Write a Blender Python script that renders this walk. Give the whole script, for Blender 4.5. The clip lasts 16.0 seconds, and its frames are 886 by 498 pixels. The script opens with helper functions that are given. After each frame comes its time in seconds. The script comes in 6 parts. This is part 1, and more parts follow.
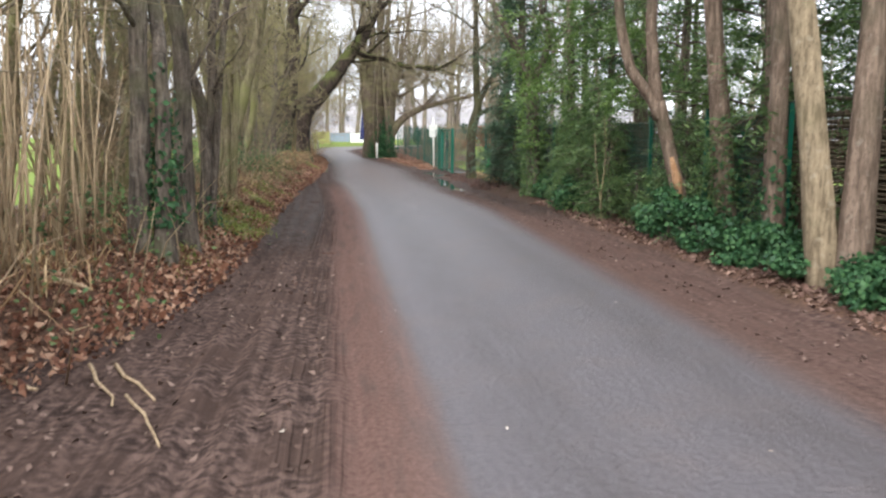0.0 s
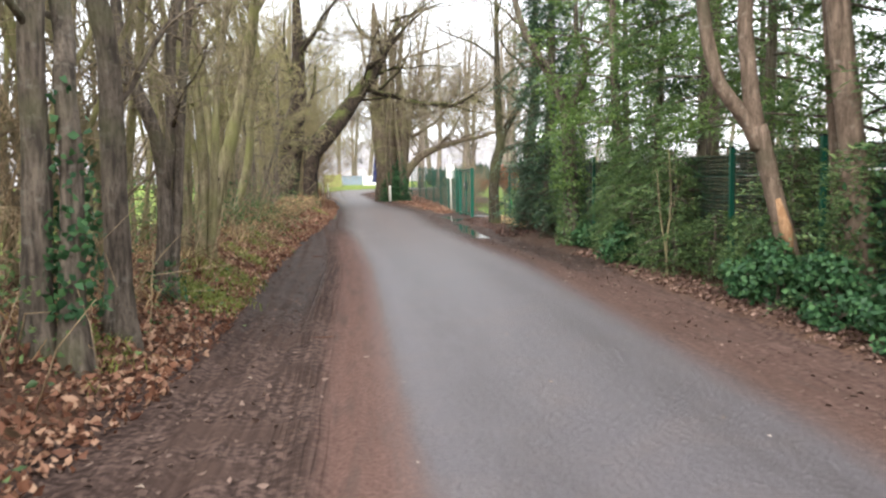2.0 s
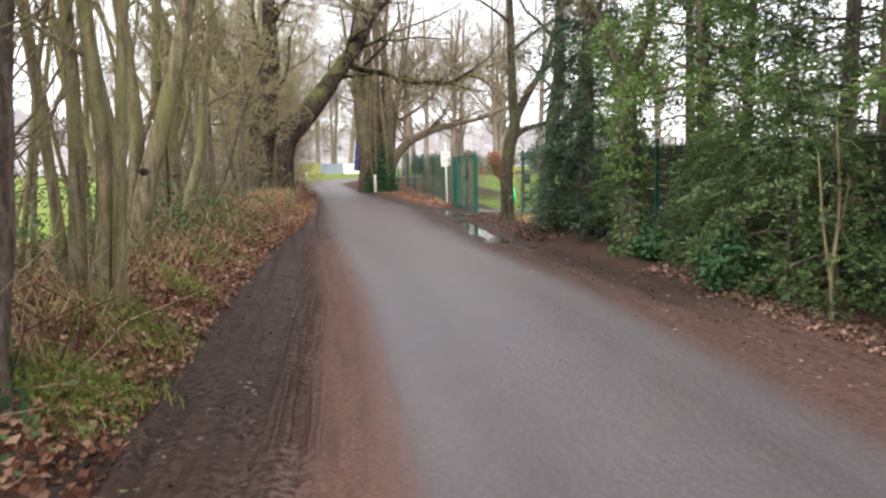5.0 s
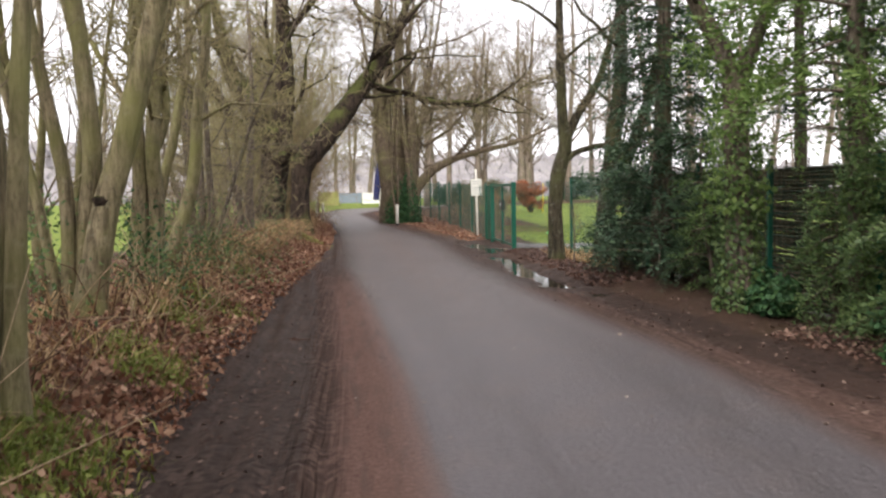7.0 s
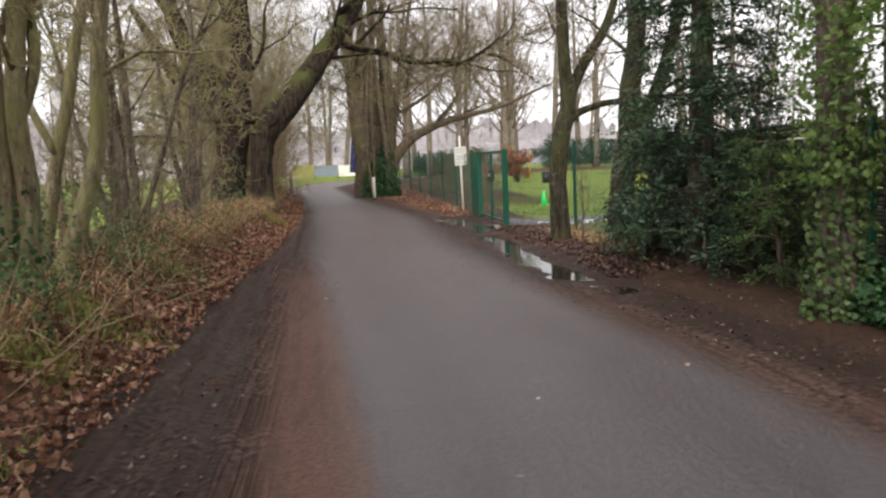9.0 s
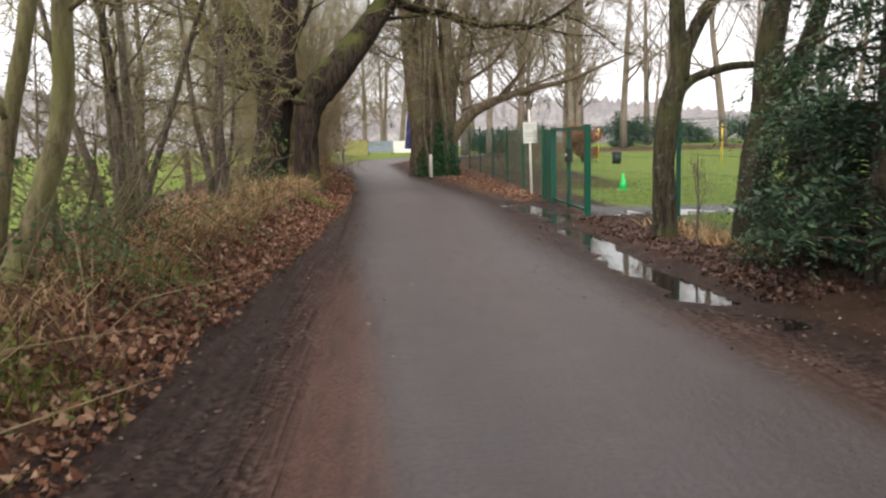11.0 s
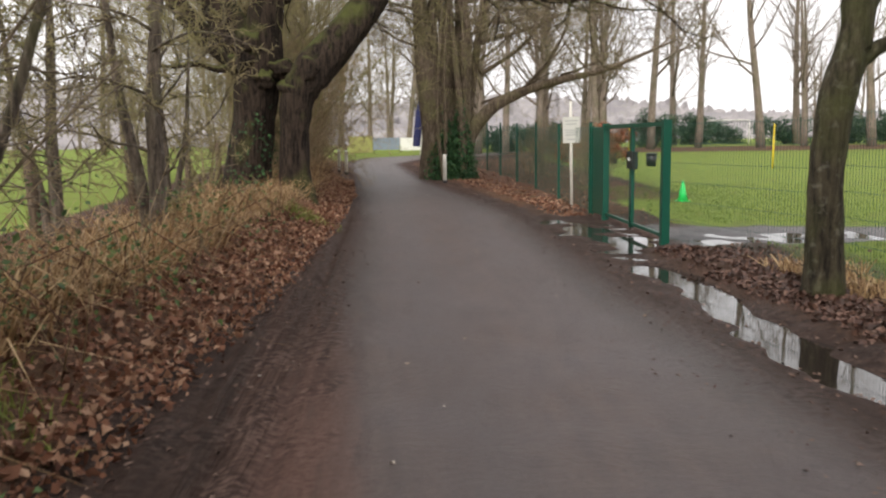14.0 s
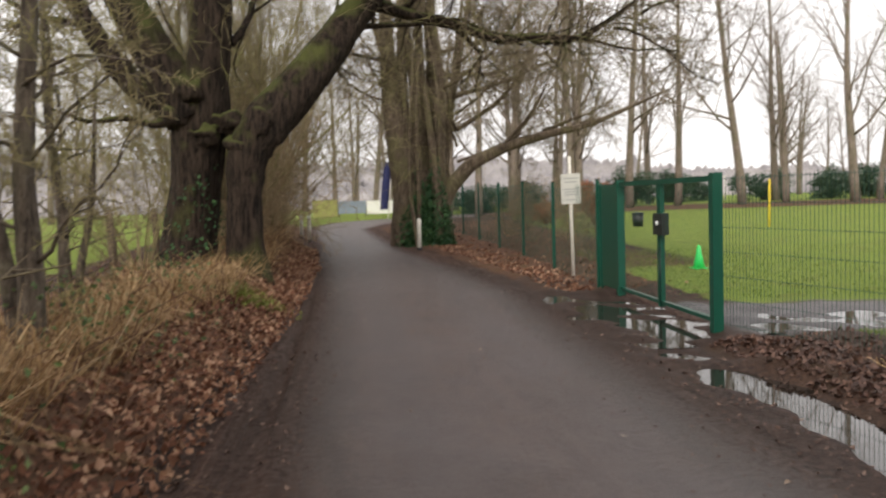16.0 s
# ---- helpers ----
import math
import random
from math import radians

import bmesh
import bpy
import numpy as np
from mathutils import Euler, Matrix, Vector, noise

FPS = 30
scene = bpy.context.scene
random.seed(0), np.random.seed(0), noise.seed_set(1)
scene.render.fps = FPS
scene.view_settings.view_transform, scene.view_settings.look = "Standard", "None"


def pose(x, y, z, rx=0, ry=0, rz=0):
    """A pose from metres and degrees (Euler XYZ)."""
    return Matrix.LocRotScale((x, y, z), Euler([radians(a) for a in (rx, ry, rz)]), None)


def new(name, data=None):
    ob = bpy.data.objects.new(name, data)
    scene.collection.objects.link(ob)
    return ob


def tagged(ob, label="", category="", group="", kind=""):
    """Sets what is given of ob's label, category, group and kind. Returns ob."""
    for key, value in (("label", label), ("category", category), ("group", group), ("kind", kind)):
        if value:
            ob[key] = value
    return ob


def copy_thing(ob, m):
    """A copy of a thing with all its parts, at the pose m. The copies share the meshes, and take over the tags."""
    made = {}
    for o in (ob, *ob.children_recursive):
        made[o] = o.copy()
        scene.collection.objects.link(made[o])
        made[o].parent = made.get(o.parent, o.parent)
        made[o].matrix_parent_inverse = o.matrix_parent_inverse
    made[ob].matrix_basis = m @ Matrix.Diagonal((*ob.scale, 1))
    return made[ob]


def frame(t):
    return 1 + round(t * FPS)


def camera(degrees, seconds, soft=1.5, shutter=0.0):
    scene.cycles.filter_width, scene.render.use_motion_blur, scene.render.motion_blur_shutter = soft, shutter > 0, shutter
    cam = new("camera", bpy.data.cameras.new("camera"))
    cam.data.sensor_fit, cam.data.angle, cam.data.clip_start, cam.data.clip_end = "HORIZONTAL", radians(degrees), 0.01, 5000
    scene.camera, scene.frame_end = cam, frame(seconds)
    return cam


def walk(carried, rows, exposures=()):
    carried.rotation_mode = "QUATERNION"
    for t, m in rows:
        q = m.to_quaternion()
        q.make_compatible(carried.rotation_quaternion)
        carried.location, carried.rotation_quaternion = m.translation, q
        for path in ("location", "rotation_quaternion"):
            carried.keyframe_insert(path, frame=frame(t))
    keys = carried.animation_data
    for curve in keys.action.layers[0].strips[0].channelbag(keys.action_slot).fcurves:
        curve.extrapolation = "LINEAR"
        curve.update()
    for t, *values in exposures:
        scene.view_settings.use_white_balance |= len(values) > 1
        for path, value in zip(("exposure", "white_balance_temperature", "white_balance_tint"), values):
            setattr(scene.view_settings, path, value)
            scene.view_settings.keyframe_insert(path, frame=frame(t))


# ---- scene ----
cam = camera(55.2, 16.0, soft=2.3, shutter=0.4)
METRES, EYE, TILT, LEAN, TURN = 24.3, 1.62, -3.45, 0.0, -6.3
ROWS = [
    (0.0, 0.0, 0.0, 0.0, 0.03, -4.27, -0.34),
    (0.5, 0.0002, 0.0313, 0.0013, 0.72, -3.84, 2.49),
    (1.0, -0.0028, 0.0624, 0.0034, 2.43, -2.12, -0.24),
    (1.5, -0.0039, 0.0941, 0.0049, -0.53, -2.22, -0.59),
    (2.0, -0.0081, 0.1245, 0.0071, 0.99, -1.52, 0.69),
    (2.5, -0.0118, 0.1557, 0.0094, -1.25, -1.99, 1.01),
    (3.0, -0.0143, 0.1884, 0.0113, -0.28, -3.92, -0.41),
    (3.5, -0.0187, 0.2192, 0.0138, -0.8, -4.08, 0.39),
    (4.0, -0.0228, 0.2522, 0.0163, 0.87, -3.04, 1.59),
    (4.5, -0.0291, 0.2833, 0.0184, -0.4, -2.52, 1.08),
    (7.0, -0.0533, 0.4417, 0.0267, 0.76, -0.4, 0.98),
    (7.5, -0.0556, 0.4719, 0.0289, 3.08, 1.02, 1.53),
    (8.0, -0.0555, 0.503, 0.0301, 1.2, -0.1, 1.36),
    (8.5, -0.0547, 0.5353, 0.0327, 2.26, -0.42, 1.39),
    (9.0, -0.0552, 0.5671, 0.0343, -0.5, -2.45, 2.38),
    (9.5, -0.057, 0.5983, 0.0359, 3.64, -2.47, 0.99),
    (10.0, -0.0603, 0.6287, 0.0369, 3.71, -4.76, 1.19),
    (12.5, -0.0773, 0.7782, 0.0474, 2.39, -2.17, 1.09),
    (13.0, -0.0817, 0.8085, 0.049, 3.75, -3.88, 0.62),
    (13.5, -0.0863, 0.8386, 0.051, 1.96, -3.95, 1.18),
    (14.0, -0.0903, 0.8697, 0.053, 3.52, -4.05, 0.52),
    (14.5, -0.0959, 0.8988, 0.0557, 0.17, -3.05, 0.87),
    (15.0, -0.1001, 0.9296, 0.0581, 3.25, -1.48, 1.69),
    (15.5, -0.1058, 0.9591, 0.0593, 3.65, -1.59, -0.03),
    (16.0, -0.1086, 0.9897, 0.0611, 1.19, 0.04, 1.68),
]
EXPOSURES = [(0.0, 1.6, 6050, 8), (0.5, 1.85, 6050, 4), (2.0, 1.8, 6250, 8), (3.5, 1.8, 6300, 10), (4.5, 1.66, 6350, 11), (7.0, 1.22, 6550, 13), (7.5, 1.15, 6600, 14), (8.0, 0.93, 6600, 14), (8.5, 0.93, 6600, 13), (9.0, 0.96, 6600, 12), (10.0, 1.02, 6600, 12), (12.5, 0.92, 6650, 9), (14.0, 0.84, 6650, 11), (14.5, 0.66, 6700, 11), (16.0, 0.66, 6800, 11)]
walk(cam, [(t, pose(0, 0, EYE, TILT, LEAN, TURN) @ pose(METRES * x, METRES * y, METRES * z, 90 + pitch, roll, yaw)) for t, x, y, z, yaw, pitch, roll in ROWS],
     exposures=EXPOSURES)

# ---- world and sun: an overcast winter day ----
world = bpy.data.worlds.new("overcast_sky")
scene.world = world
world.use_nodes = True
wn, wl = world.node_tree.nodes, world.node_tree.links
sky = wn.new("ShaderNodeTexSky")
sky.sky_type, sky.sun_disc = "NISHITA", False
sky.sun_elevation, sky.sun_rotation = radians(38), radians(200)
sky.air_density, sky.dust_density, sky.ozone_density = 1.0, 6.0, 1.0
dim = wn.new("ShaderNodeVectorMath")
dim.operation = "SCALE"
dim.inputs["Scale"].default_value = 0.10
cloud = wn.new("ShaderNodeTexNoise")
cloud.inputs["Scale"].default_value = 2.2
cloud.inputs["Detail"].default_value = 5
cloud_ramp = wn.new("ShaderNodeValToRGB")
cloud_ramp.color_ramp.elements[0].position, cloud_ramp.color_ramp.elements[0].color = 0.3, (0.70, 0.70, 0.73, 1)
cloud_ramp.color_ramp.elements[1].position, cloud_ramp.color_ramp.elements[1].color = 0.7, (1.0, 0.98, 0.98, 1)
veil = wn.new("ShaderNodeMix")
veil.data_type = "RGBA"
veil.inputs["Factor"].default_value = 0.88
wl.new(sky.outputs["Color"], dim.inputs[0])
wl.new(cloud.outputs["Fac"], cloud_ramp.inputs["Fac"])
wl.new(dim.outputs["Vector"], veil.inputs["A"])
wl.new(cloud_ramp.outputs["Color"], veil.inputs["B"])
wl.new(veil.outputs["Result"], wn["Background"].inputs["Color"])
wn["Background"].inputs["Strength"].default_value = 1.02
sun = new("sun", bpy.data.lights.new("sun", "SUN"))
sun.data.energy, sun.data.angle, sun.data.color = 1.3, radians(25), (1.0, 0.96, 0.9)
sun.matrix_world = pose(0, 0, 30, 52, 0, -20)

# ---- materials ----


class Mat:
    """A node material with a few short-hands."""

    def __init__(self, name):
        self.m = bpy.data.materials.new(name)
        self.m.use_nodes = True
        self.n, self.l = self.m.node_tree.nodes, self.m.node_tree.links
        self.b = self.n["Principled BSDF"]
        self.co = self.n.new("ShaderNodeTexCoord").outputs["Object"]

    def mapped(self, scale):
        mp = self.n.new("ShaderNodeMapping")
        mp.inputs["Scale"].default_value = scale
        self.l.new(self.co, mp.inputs["Vector"])
        return mp.outputs["Vector"]

    def noise(self, scale, detail=4.0, vec=None, rough=0.55):
        t = self.n.new("ShaderNodeTexNoise")
        t.inputs["Scale"].default_value, t.inputs["Detail"].default_value, t.inputs["Roughness"].default_value = scale, detail, rough
        self.l.new(vec or self.co, t.inputs["Vector"])
        return t.outputs["Fac"]

    def ramp(self, fac, p0, p1, c0=(0, 0, 0), c1=(1, 1, 1)):
        r = self.n.new("ShaderNodeValToRGB")
        e = r.color_ramp.elements
        e[0].position, e[0].color, e[1].position, e[1].color = p0, (*c0, 1), p1, (*c1, 1)
        self.l.new(fac, r.inputs["Fac"])
        return r.outputs["Color"]

    def mix(self, fac, a, b, blend="MIX"):
        x = self.n.new("ShaderNodeMix")
        x.data_type, x.blend_type = "RGBA", blend
        for key, v in (("Factor", fac), ("A", a), ("B", b)):
            if isinstance(v, (int, float)):
                x.inputs[key].default_value = v
            elif isinstance(v, tuple):
                x.inputs[key].default_value = (*v, 1)
            else:
                self.l.new(v, x.inputs[key])
        return x.outputs["Result"]

    def math(self, op, a, b=0.0, c=0.0):
        x = self.n.new("ShaderNodeMath")
        x.operation = op
        for k, v in enumerate((a, b, c)):
            if isinstance(v, (int, float)):
                x.inputs[k].default_value = v
            else:
                self.l.new(v, x.inputs[k])
        return x.outputs[0]

    def attr(self, name):
        a = self.n.new("ShaderNodeAttribute")
        a.attribute_name = name
        return a.outputs["Fac"]

    def island(self):
        return self.n.new("ShaderNodeNewGeometry").outputs["Random Per Island"]

    def bump(self, height, strength, dist=0.02):
        x = self.n.new("ShaderNodeBump")
        x.inputs["Strength"].default_value, x.inputs["Distance"].default_value = strength, dist
        self.l.new(height, x.inputs["Height"])
        self.l.new(x.outputs["Normal"], self.b.inputs["Normal"])

    def done(self, colour, rough=0.8, spec=0.3):
        if isinstance(colour, tuple):
            self.b.inputs["Base Color"].default_value = (*colour, 1)
        else:
            self.l.new(colour, self.b.inputs["Base Color"])
        if isinstance(rough, (int, float)):
            self.b.inputs["Roughness"].default_value = rough
        else:
            self.l.new(rough, self.b.inputs["Roughness"])
        self.b.inputs["Specular IOR Level"].default_value = spec
        return self.m


def bark(name, dark, light, moss, moss_amount=0.5, ridge=1.0):
    k = Mat(name)
    furrow = k.noise(9.0, 6, k.mapped((2.2, 2.2, 0.35)))
    patch = k.noise(1.3, 5)
    col = k.mix(k.ramp(furrow, 0.35, 0.66), dark, light)
    fleck = k.noise(34.0, 5, k.mapped((1.5, 1.5, 0.55)))
    col = k.mix(k.math("MULTIPLY", k.ramp(fleck, 0.5, 0.68), 0.55), col, k.mix(0.6, dark, (0.01, 0.008, 0.006)))
    col = k.mix(k.math("MULTIPLY", k.ramp(k.noise(11.0, 6), 0.58, 0.72), 0.45), col, k.mix(0.35, light, (0.42, 0.42, 0.36)))
    col = k.mix(k.ramp(patch, 0.62 - 0.3 * moss_amount, 0.85 - 0.3 * moss_amount), col, moss)
    k.bump(k.math("ADD", furrow, k.math("MULTIPLY", fleck, 0.4)), 0.9 * ridge, 0.035)
    return k.done(col, 0.9, 0.2)


def oak_bark():
    k = Mat("oak_bark")
    furrow = k.noise(7.0, 8, k.mapped((2.6, 2.6, 0.32)), 0.65)
    plate = k.noise(22.0, 4, k.mapped((1.6, 1.6, 0.6)))
    col = k.mix(k.ramp(furrow, 0.40, 0.60), (0.008, 0.006, 0.005), (0.056, 0.040, 0.030))
    col = k.mix(k.math("MULTIPLY", k.ramp(plate, 0.5, 0.7), 0.4), col, (0.078, 0.058, 0.046))
    up = k.n.new("ShaderNodeSeparateXYZ")
    k.l.new(k.n.new("ShaderNodeNewGeometry").outputs["Normal"], up.inputs["Vector"])
    damp = k.math("ADD", k.math("MULTIPLY", up.outputs["Z"], 0.32), k.noise(1.4, 6))
    col = k.mix(k.math("MULTIPLY", k.ramp(damp, 0.56, 0.76), 0.85), col, (0.088, 0.098, 0.030))
    k.bump(k.math("ADD", furrow, k.math("MULTIPLY", plate, 0.3)), 1.0, 0.09)
    return k.done(col, 0.92, 0.15)


def leafy(name, colours, rough=0.5, through_light=0.25, spec=0.3):
    """Leaves: each one takes a colour of its own between the three given."""
    k = Mat(name)
    r = k.n.new("ShaderNodeValToRGB")
    e = r.color_ramp.elements
    e[0].color, e[1].color = (*colours[0], 1), (*colours[2], 1)
    mid = e.new(0.5)
    mid.color = (*colours[1], 1)
    k.l.new(k.island(), r.inputs["Fac"])
    col = k.mix(k.ramp(k.noise(1.1, 3), 0.4, 0.7), r.outputs["Color"], k.mix(0.5, r.outputs["Color"], colours[0]))
    out = k.done(col, rough, spec)
    if through_light:
        tr = k.n.new("ShaderNodeBsdfTranslucent")
        ms = k.n.new("ShaderNodeMixShader")
        ms.inputs["Fac"].default_value = through_light
        k.l.new(col, tr.inputs["Color"])
        k.l.new(k.b.outputs["BSDF"], ms.inputs[1])
        k.l.new(tr.outputs["BSDF"], ms.inputs[2])
        k.l.new(ms.outputs["Shader"], k.n["Material Output"].inputs["Surface"])
    return out


def painted(name, colour, dirt, rough=0.45, amount=0.5):
    k = Mat(name)
    col = k.mix(k.ramp(k.noise(5.0, 6), 0.75 - 0.35 * amount, 0.95 - 0.2 * amount), colour, dirt)
    k.bump(k.noise(60, 3), 0.1, 0.004)
    return k.done(col, rough, 0.4)


def ground_material():
    k = Mat("lane_ground")
    fine, mid, wide = k.noise(140, 4), k.noise(16, 6), k.noise(1.6, 6)
    grit = k.noise(420, 2)
    along = k.noise(3.0, 6, k.mapped((2.5, 0.35, 1)))

    def mask(name, blur=0.42, source=mid, lo=0.38, hi=0.62):
        v = k.math("ADD", k.attr(name), k.math("MULTIPLY", k.math("SUBTRACT", source, 0.5), blur * 2))
        return k.ramp(v, lo, hi)

    soil = k.mix(k.ramp(mid, 0.40, 0.62), (0.040, 0.027, 0.023), (0.150, 0.100, 0.083))
    soil = k.mix(k.ramp(wide, 0.45, 0.65), soil, (0.080, 0.052, 0.042))
    streak = k.noise(4.0, 6, k.mapped((3.6, 0.16, 1)))
    soil = k.mix(k.math("MULTIPLY", k.ramp(streak, 0.44, 0.58), 0.42), soil, (0.024, 0.016, 0.014))
    litter = k.mix(k.ramp(k.noise(38, 5), 0.38, 0.62), (0.058, 0.035, 0.026), (0.165, 0.096, 0.066))
    litter = k.mix(k.ramp(wide, 0.5, 0.72), litter, (0.092, 0.060, 0.034))
    grass = k.mix(k.ramp(k.noise(45, 5), 0.35, 0.65), (0.100, 0.148, 0.031), (0.212, 0.272, 0.066))
    grass = k.mix(k.ramp(k.noise(0.45, 5), 0.42, 0.7), grass, (0.178, 0.226, 0.056))
    grass = k.mix(k.ramp(k.noise(2.2, 6), 0.52, 0.72), grass, (0.150, 0.155, 0.052))
    tar = k.mix(k.ramp(fine, 0.35, 0.68), (0.076, 0.066, 0.072), (0.140, 0.124, 0.132))
    tar = k.mix(k.ramp(grit, 0.62, 0.72), tar, (0.23, 0.215, 0.21))
    tar = k.mix(k.math("MULTIPLY", k.ramp(along, 0.45, 0.7), 0.16), tar, (0.092, 0.080, 0.080))
    tar = k.mix(k.math("MULTIPLY", k.ramp(wide, 0.48, 0.7), 0.35), tar, (0.150, 0.115, 0.102))
    coarse = k.noise(26, 6)
    tar = k.mix(k.math("MULTIPLY", k.ramp(coarse, 0.45, 0.6), 0.5), tar, (0.056, 0.049, 0.053))
    tar = k.mix(k.math("MULTIPLY", k.ramp(k.noise(5.0, 6), 0.52, 0.68), 0.14), tar, (0.155, 0.142, 0.148))
    film = k.mix(k.ramp(along, 0.35, 0.7), (0.050, 0.032, 0.025), (0.096, 0.063, 0.050))
    film = k.mix(k.math("MULTIPLY", k.ramp(coarse, 0.45, 0.6), 0.4), film, (0.030, 0.021, 0.018))
    film = k.mix(k.math("MULTIPLY", k.ramp(k.noise(3.2, 7), 0.46, 0.64), 0.35), film, (0.105, 0.078, 0.066))
    film = k.mix(k.math("MULTIPLY", k.ramp(grit, 0.64, 0.72), 0.5), film, (0.16, 0.135, 0.12))
    tar = k.mix(k.math("MULTIPLY", k.math("MULTIPLY", k.attr("film"), 0.85), k.ramp(k.noise(0.9, 6), 0.25, 0.6, (0.55, 0.55, 0.55))), tar, film)
    tar = k.mix(k.math("MULTIPLY", k.math("MULTIPLY", k.attr("wheel"), k.ramp(along, 0.3, 0.6)), 0.6), tar, (0.062, 0.052, 0.052))
    red = k.mix(k.ramp(k.noise(30, 6), 0.35, 0.7), (0.100, 0.058, 0.048), (0.182, 0.110, 0.090))
    red = k.mix(k.ramp(along, 0.5, 0.68), red, (0.095, 0.064, 0.054))
    col = k.mix(mask("litter"), soil, litter)
    col = k.mix(mask("grass", 0.5), col, grass)
    col = k.mix(mask("tarmac", 0.3, along, 0.12, 0.88), col, tar)
    col = k.mix(k.math("MULTIPLY", mask("red", 0.6, along, 0.25, 0.85), 0.8), col, red)
    tyre = k.n.new("ShaderNodeTexWave")
    tyre.inputs["Scale"].default_value, tyre.inputs["Distortion"].default_value, tyre.inputs["Detail"].default_value = 4.6, 5.0, 4
    k.l.new(k.mapped((1, 0.12, 1)), tyre.inputs["Vector"])
    tread = k.math("MULTIPLY", k.math("MULTIPLY", k.ramp(tyre.outputs["Fac"], 0.2, 0.8), k.attr("track")), k.ramp(wide, 0.35, 0.55))
    col = k.mix(k.math("MULTIPLY", tread, 0.28), col, (0.030, 0.019, 0.016))
    wet = mask("wet", 0.5)
    col = k.mix(wet, col, k.mix(0.55, col, (0.02, 0.015, 0.013)))
    k.bump(k.math("SUBTRACT", k.math("ADD", k.math("MULTIPLY", mid, 1.0), k.math("MULTIPLY", fine, 0.35)), tread), 0.7, 0.035)
    rough = k.mix(wet, k.mix(k.attr("tarmac"), (0.9, 0.9, 0.9), (0.5, 0.5, 0.5)), (0.5, 0.5, 0.5))
    gloss = k.math("ADD", 0.04, k.math("MULTIPLY", k.attr("tarmac"), 0.42))
    k.l.new(gloss, k.b.inputs["Specular IOR Level"])
    return k.done(col, rough, 0.1)


GROUND = ground_material()
BARK_COPPICE = bark("coppice_bark", (0.098, 0.080, 0.050), (0.315, 0.262, 0.165), (0.205, 0.200, 0.080), 0.62, 0.7)
BARK_DARK = bark("dark_bark", (0.052, 0.042, 0.034), (0.190, 0.153, 0.120), (0.115, 0.117, 0.058), 0.35)
BARK_OAK = oak_bark()
BARK_PALE = bark("pale_bark", (0.130, 0.098, 0.062), (0.310, 0.242, 0.158), (0.120, 0.105, 0.056), 0.35, 0.4)
BARK_TAN = bark("tan_bark", (0.088, 0.062, 0.045), (0.220, 0.160, 0.120), (0.070, 0.060, 0.038), 0.4, 0.6)
BARK_GREY = bark("grey_bark", (0.035, 0.028, 0.021), (0.165, 0.145, 0.105), (0.105, 0.105, 0.052), 0.45, 1.6)
BARK_ALDER = bark("alder_bark", (0.014, 0.011, 0.008), (0.082, 0.070, 0.044), (0.072, 0.076, 0.030), 0.55, 1.8)
# bark for far trees, lightened so the colour carries the distance haze
BARK_HAZY = bark("hazy_bark", (0.150, 0.120, 0.100), (0.290, 0.240, 0.195), (0.120, 0.115, 0.068), 0.5, 0.5)
TWIG = bark("twig_bark", (0.125, 0.096, 0.066), (0.270, 0.214, 0.148), (0.210, 0.192, 0.094), 0.5, 0.3)
TWIG_DRY = bark("dry_stem", (0.220, 0.155, 0.092), (0.460, 0.345, 0.220), (0.310, 0.240, 0.130), 0.4, 0.3)
TWIG_OLIVE = bark("olive_twig", (0.170, 0.138, 0.076), (0.340, 0.285, 0.160), (0.280, 0.260, 0.110), 0.6, 0.3)
BARK_GROVE = bark("grove_bark", (0.055, 0.041, 0.030), (0.200, 0.155, 0.112), (0.135, 0.125, 0.062), 0.45, 1.2)
CANE = bark("bramble_cane", (0.060, 0.030, 0.022), (0.170, 0.085, 0.055), (0.120, 0.090, 0.045), 0.4, 0.3)
IVY = leafy("ivy_leaf", ((0.020, 0.056, 0.024), (0.040, 0.100, 0.040), (0.080, 0.165, 0.060)), 0.5, 0.2, 0.2)
HEDGE = leafy("hedge_leaf", ((0.054, 0.098, 0.040), (0.114, 0.182, 0.066), (0.205, 0.280, 0.102)), 0.45, 0.4)
LIGHT_LEAF = leafy("light_leaf", ((0.080, 0.140, 0.036), (0.150, 0.235, 0.066), (0.235, 0.325, 0.102)), 0.45, 0.4)
CONIFER = leafy("conifer_needle", ((0.028, 0.057, 0.034), (0.060, 0.108, 0.062), (0.105, 0.165, 0.088)), 0.5, 0.2)
DEAD_LEAF = leafy("dead_leaf", ((0.080, 0.034, 0.022), (0.250, 0.118, 0.072), (0.540, 0.350, 0.235)), 0.65, 0.15, 0.15)
TRODDEN = leafy("trodden_leaf", ((0.060, 0.040, 0.032), (0.115, 0.074, 0.060), (0.240, 0.170, 0.138)), 0.75, 0.0, 0.08)
DULL_LEAF = leafy("dull_fallen_leaf", ((0.075, 0.043, 0.034), (0.165, 0.098, 0.076), (0.330, 0.220, 0.172)), 0.7, 0.1, 0.12)
WET_LEAF = leafy("wet_fallen_leaf", ((0.034, 0.019, 0.015), (0.088, 0.046, 0.034), (0.185, 0.108, 0.080)), 0.5, 0.0, 0.25)
PALE_SCRAP = leafy("pale_leaf", ((0.150, 0.100, 0.070), (0.340, 0.270, 0.210), (0.560, 0.500, 0.430)), 0.5, 0.0)
RED_LEAF = leafy("red_brown_leaf", ((0.200, 0.060, 0.030), (0.330, 0.105, 0.048), (0.420, 0.165, 0.075)), 0.55, 0.25)
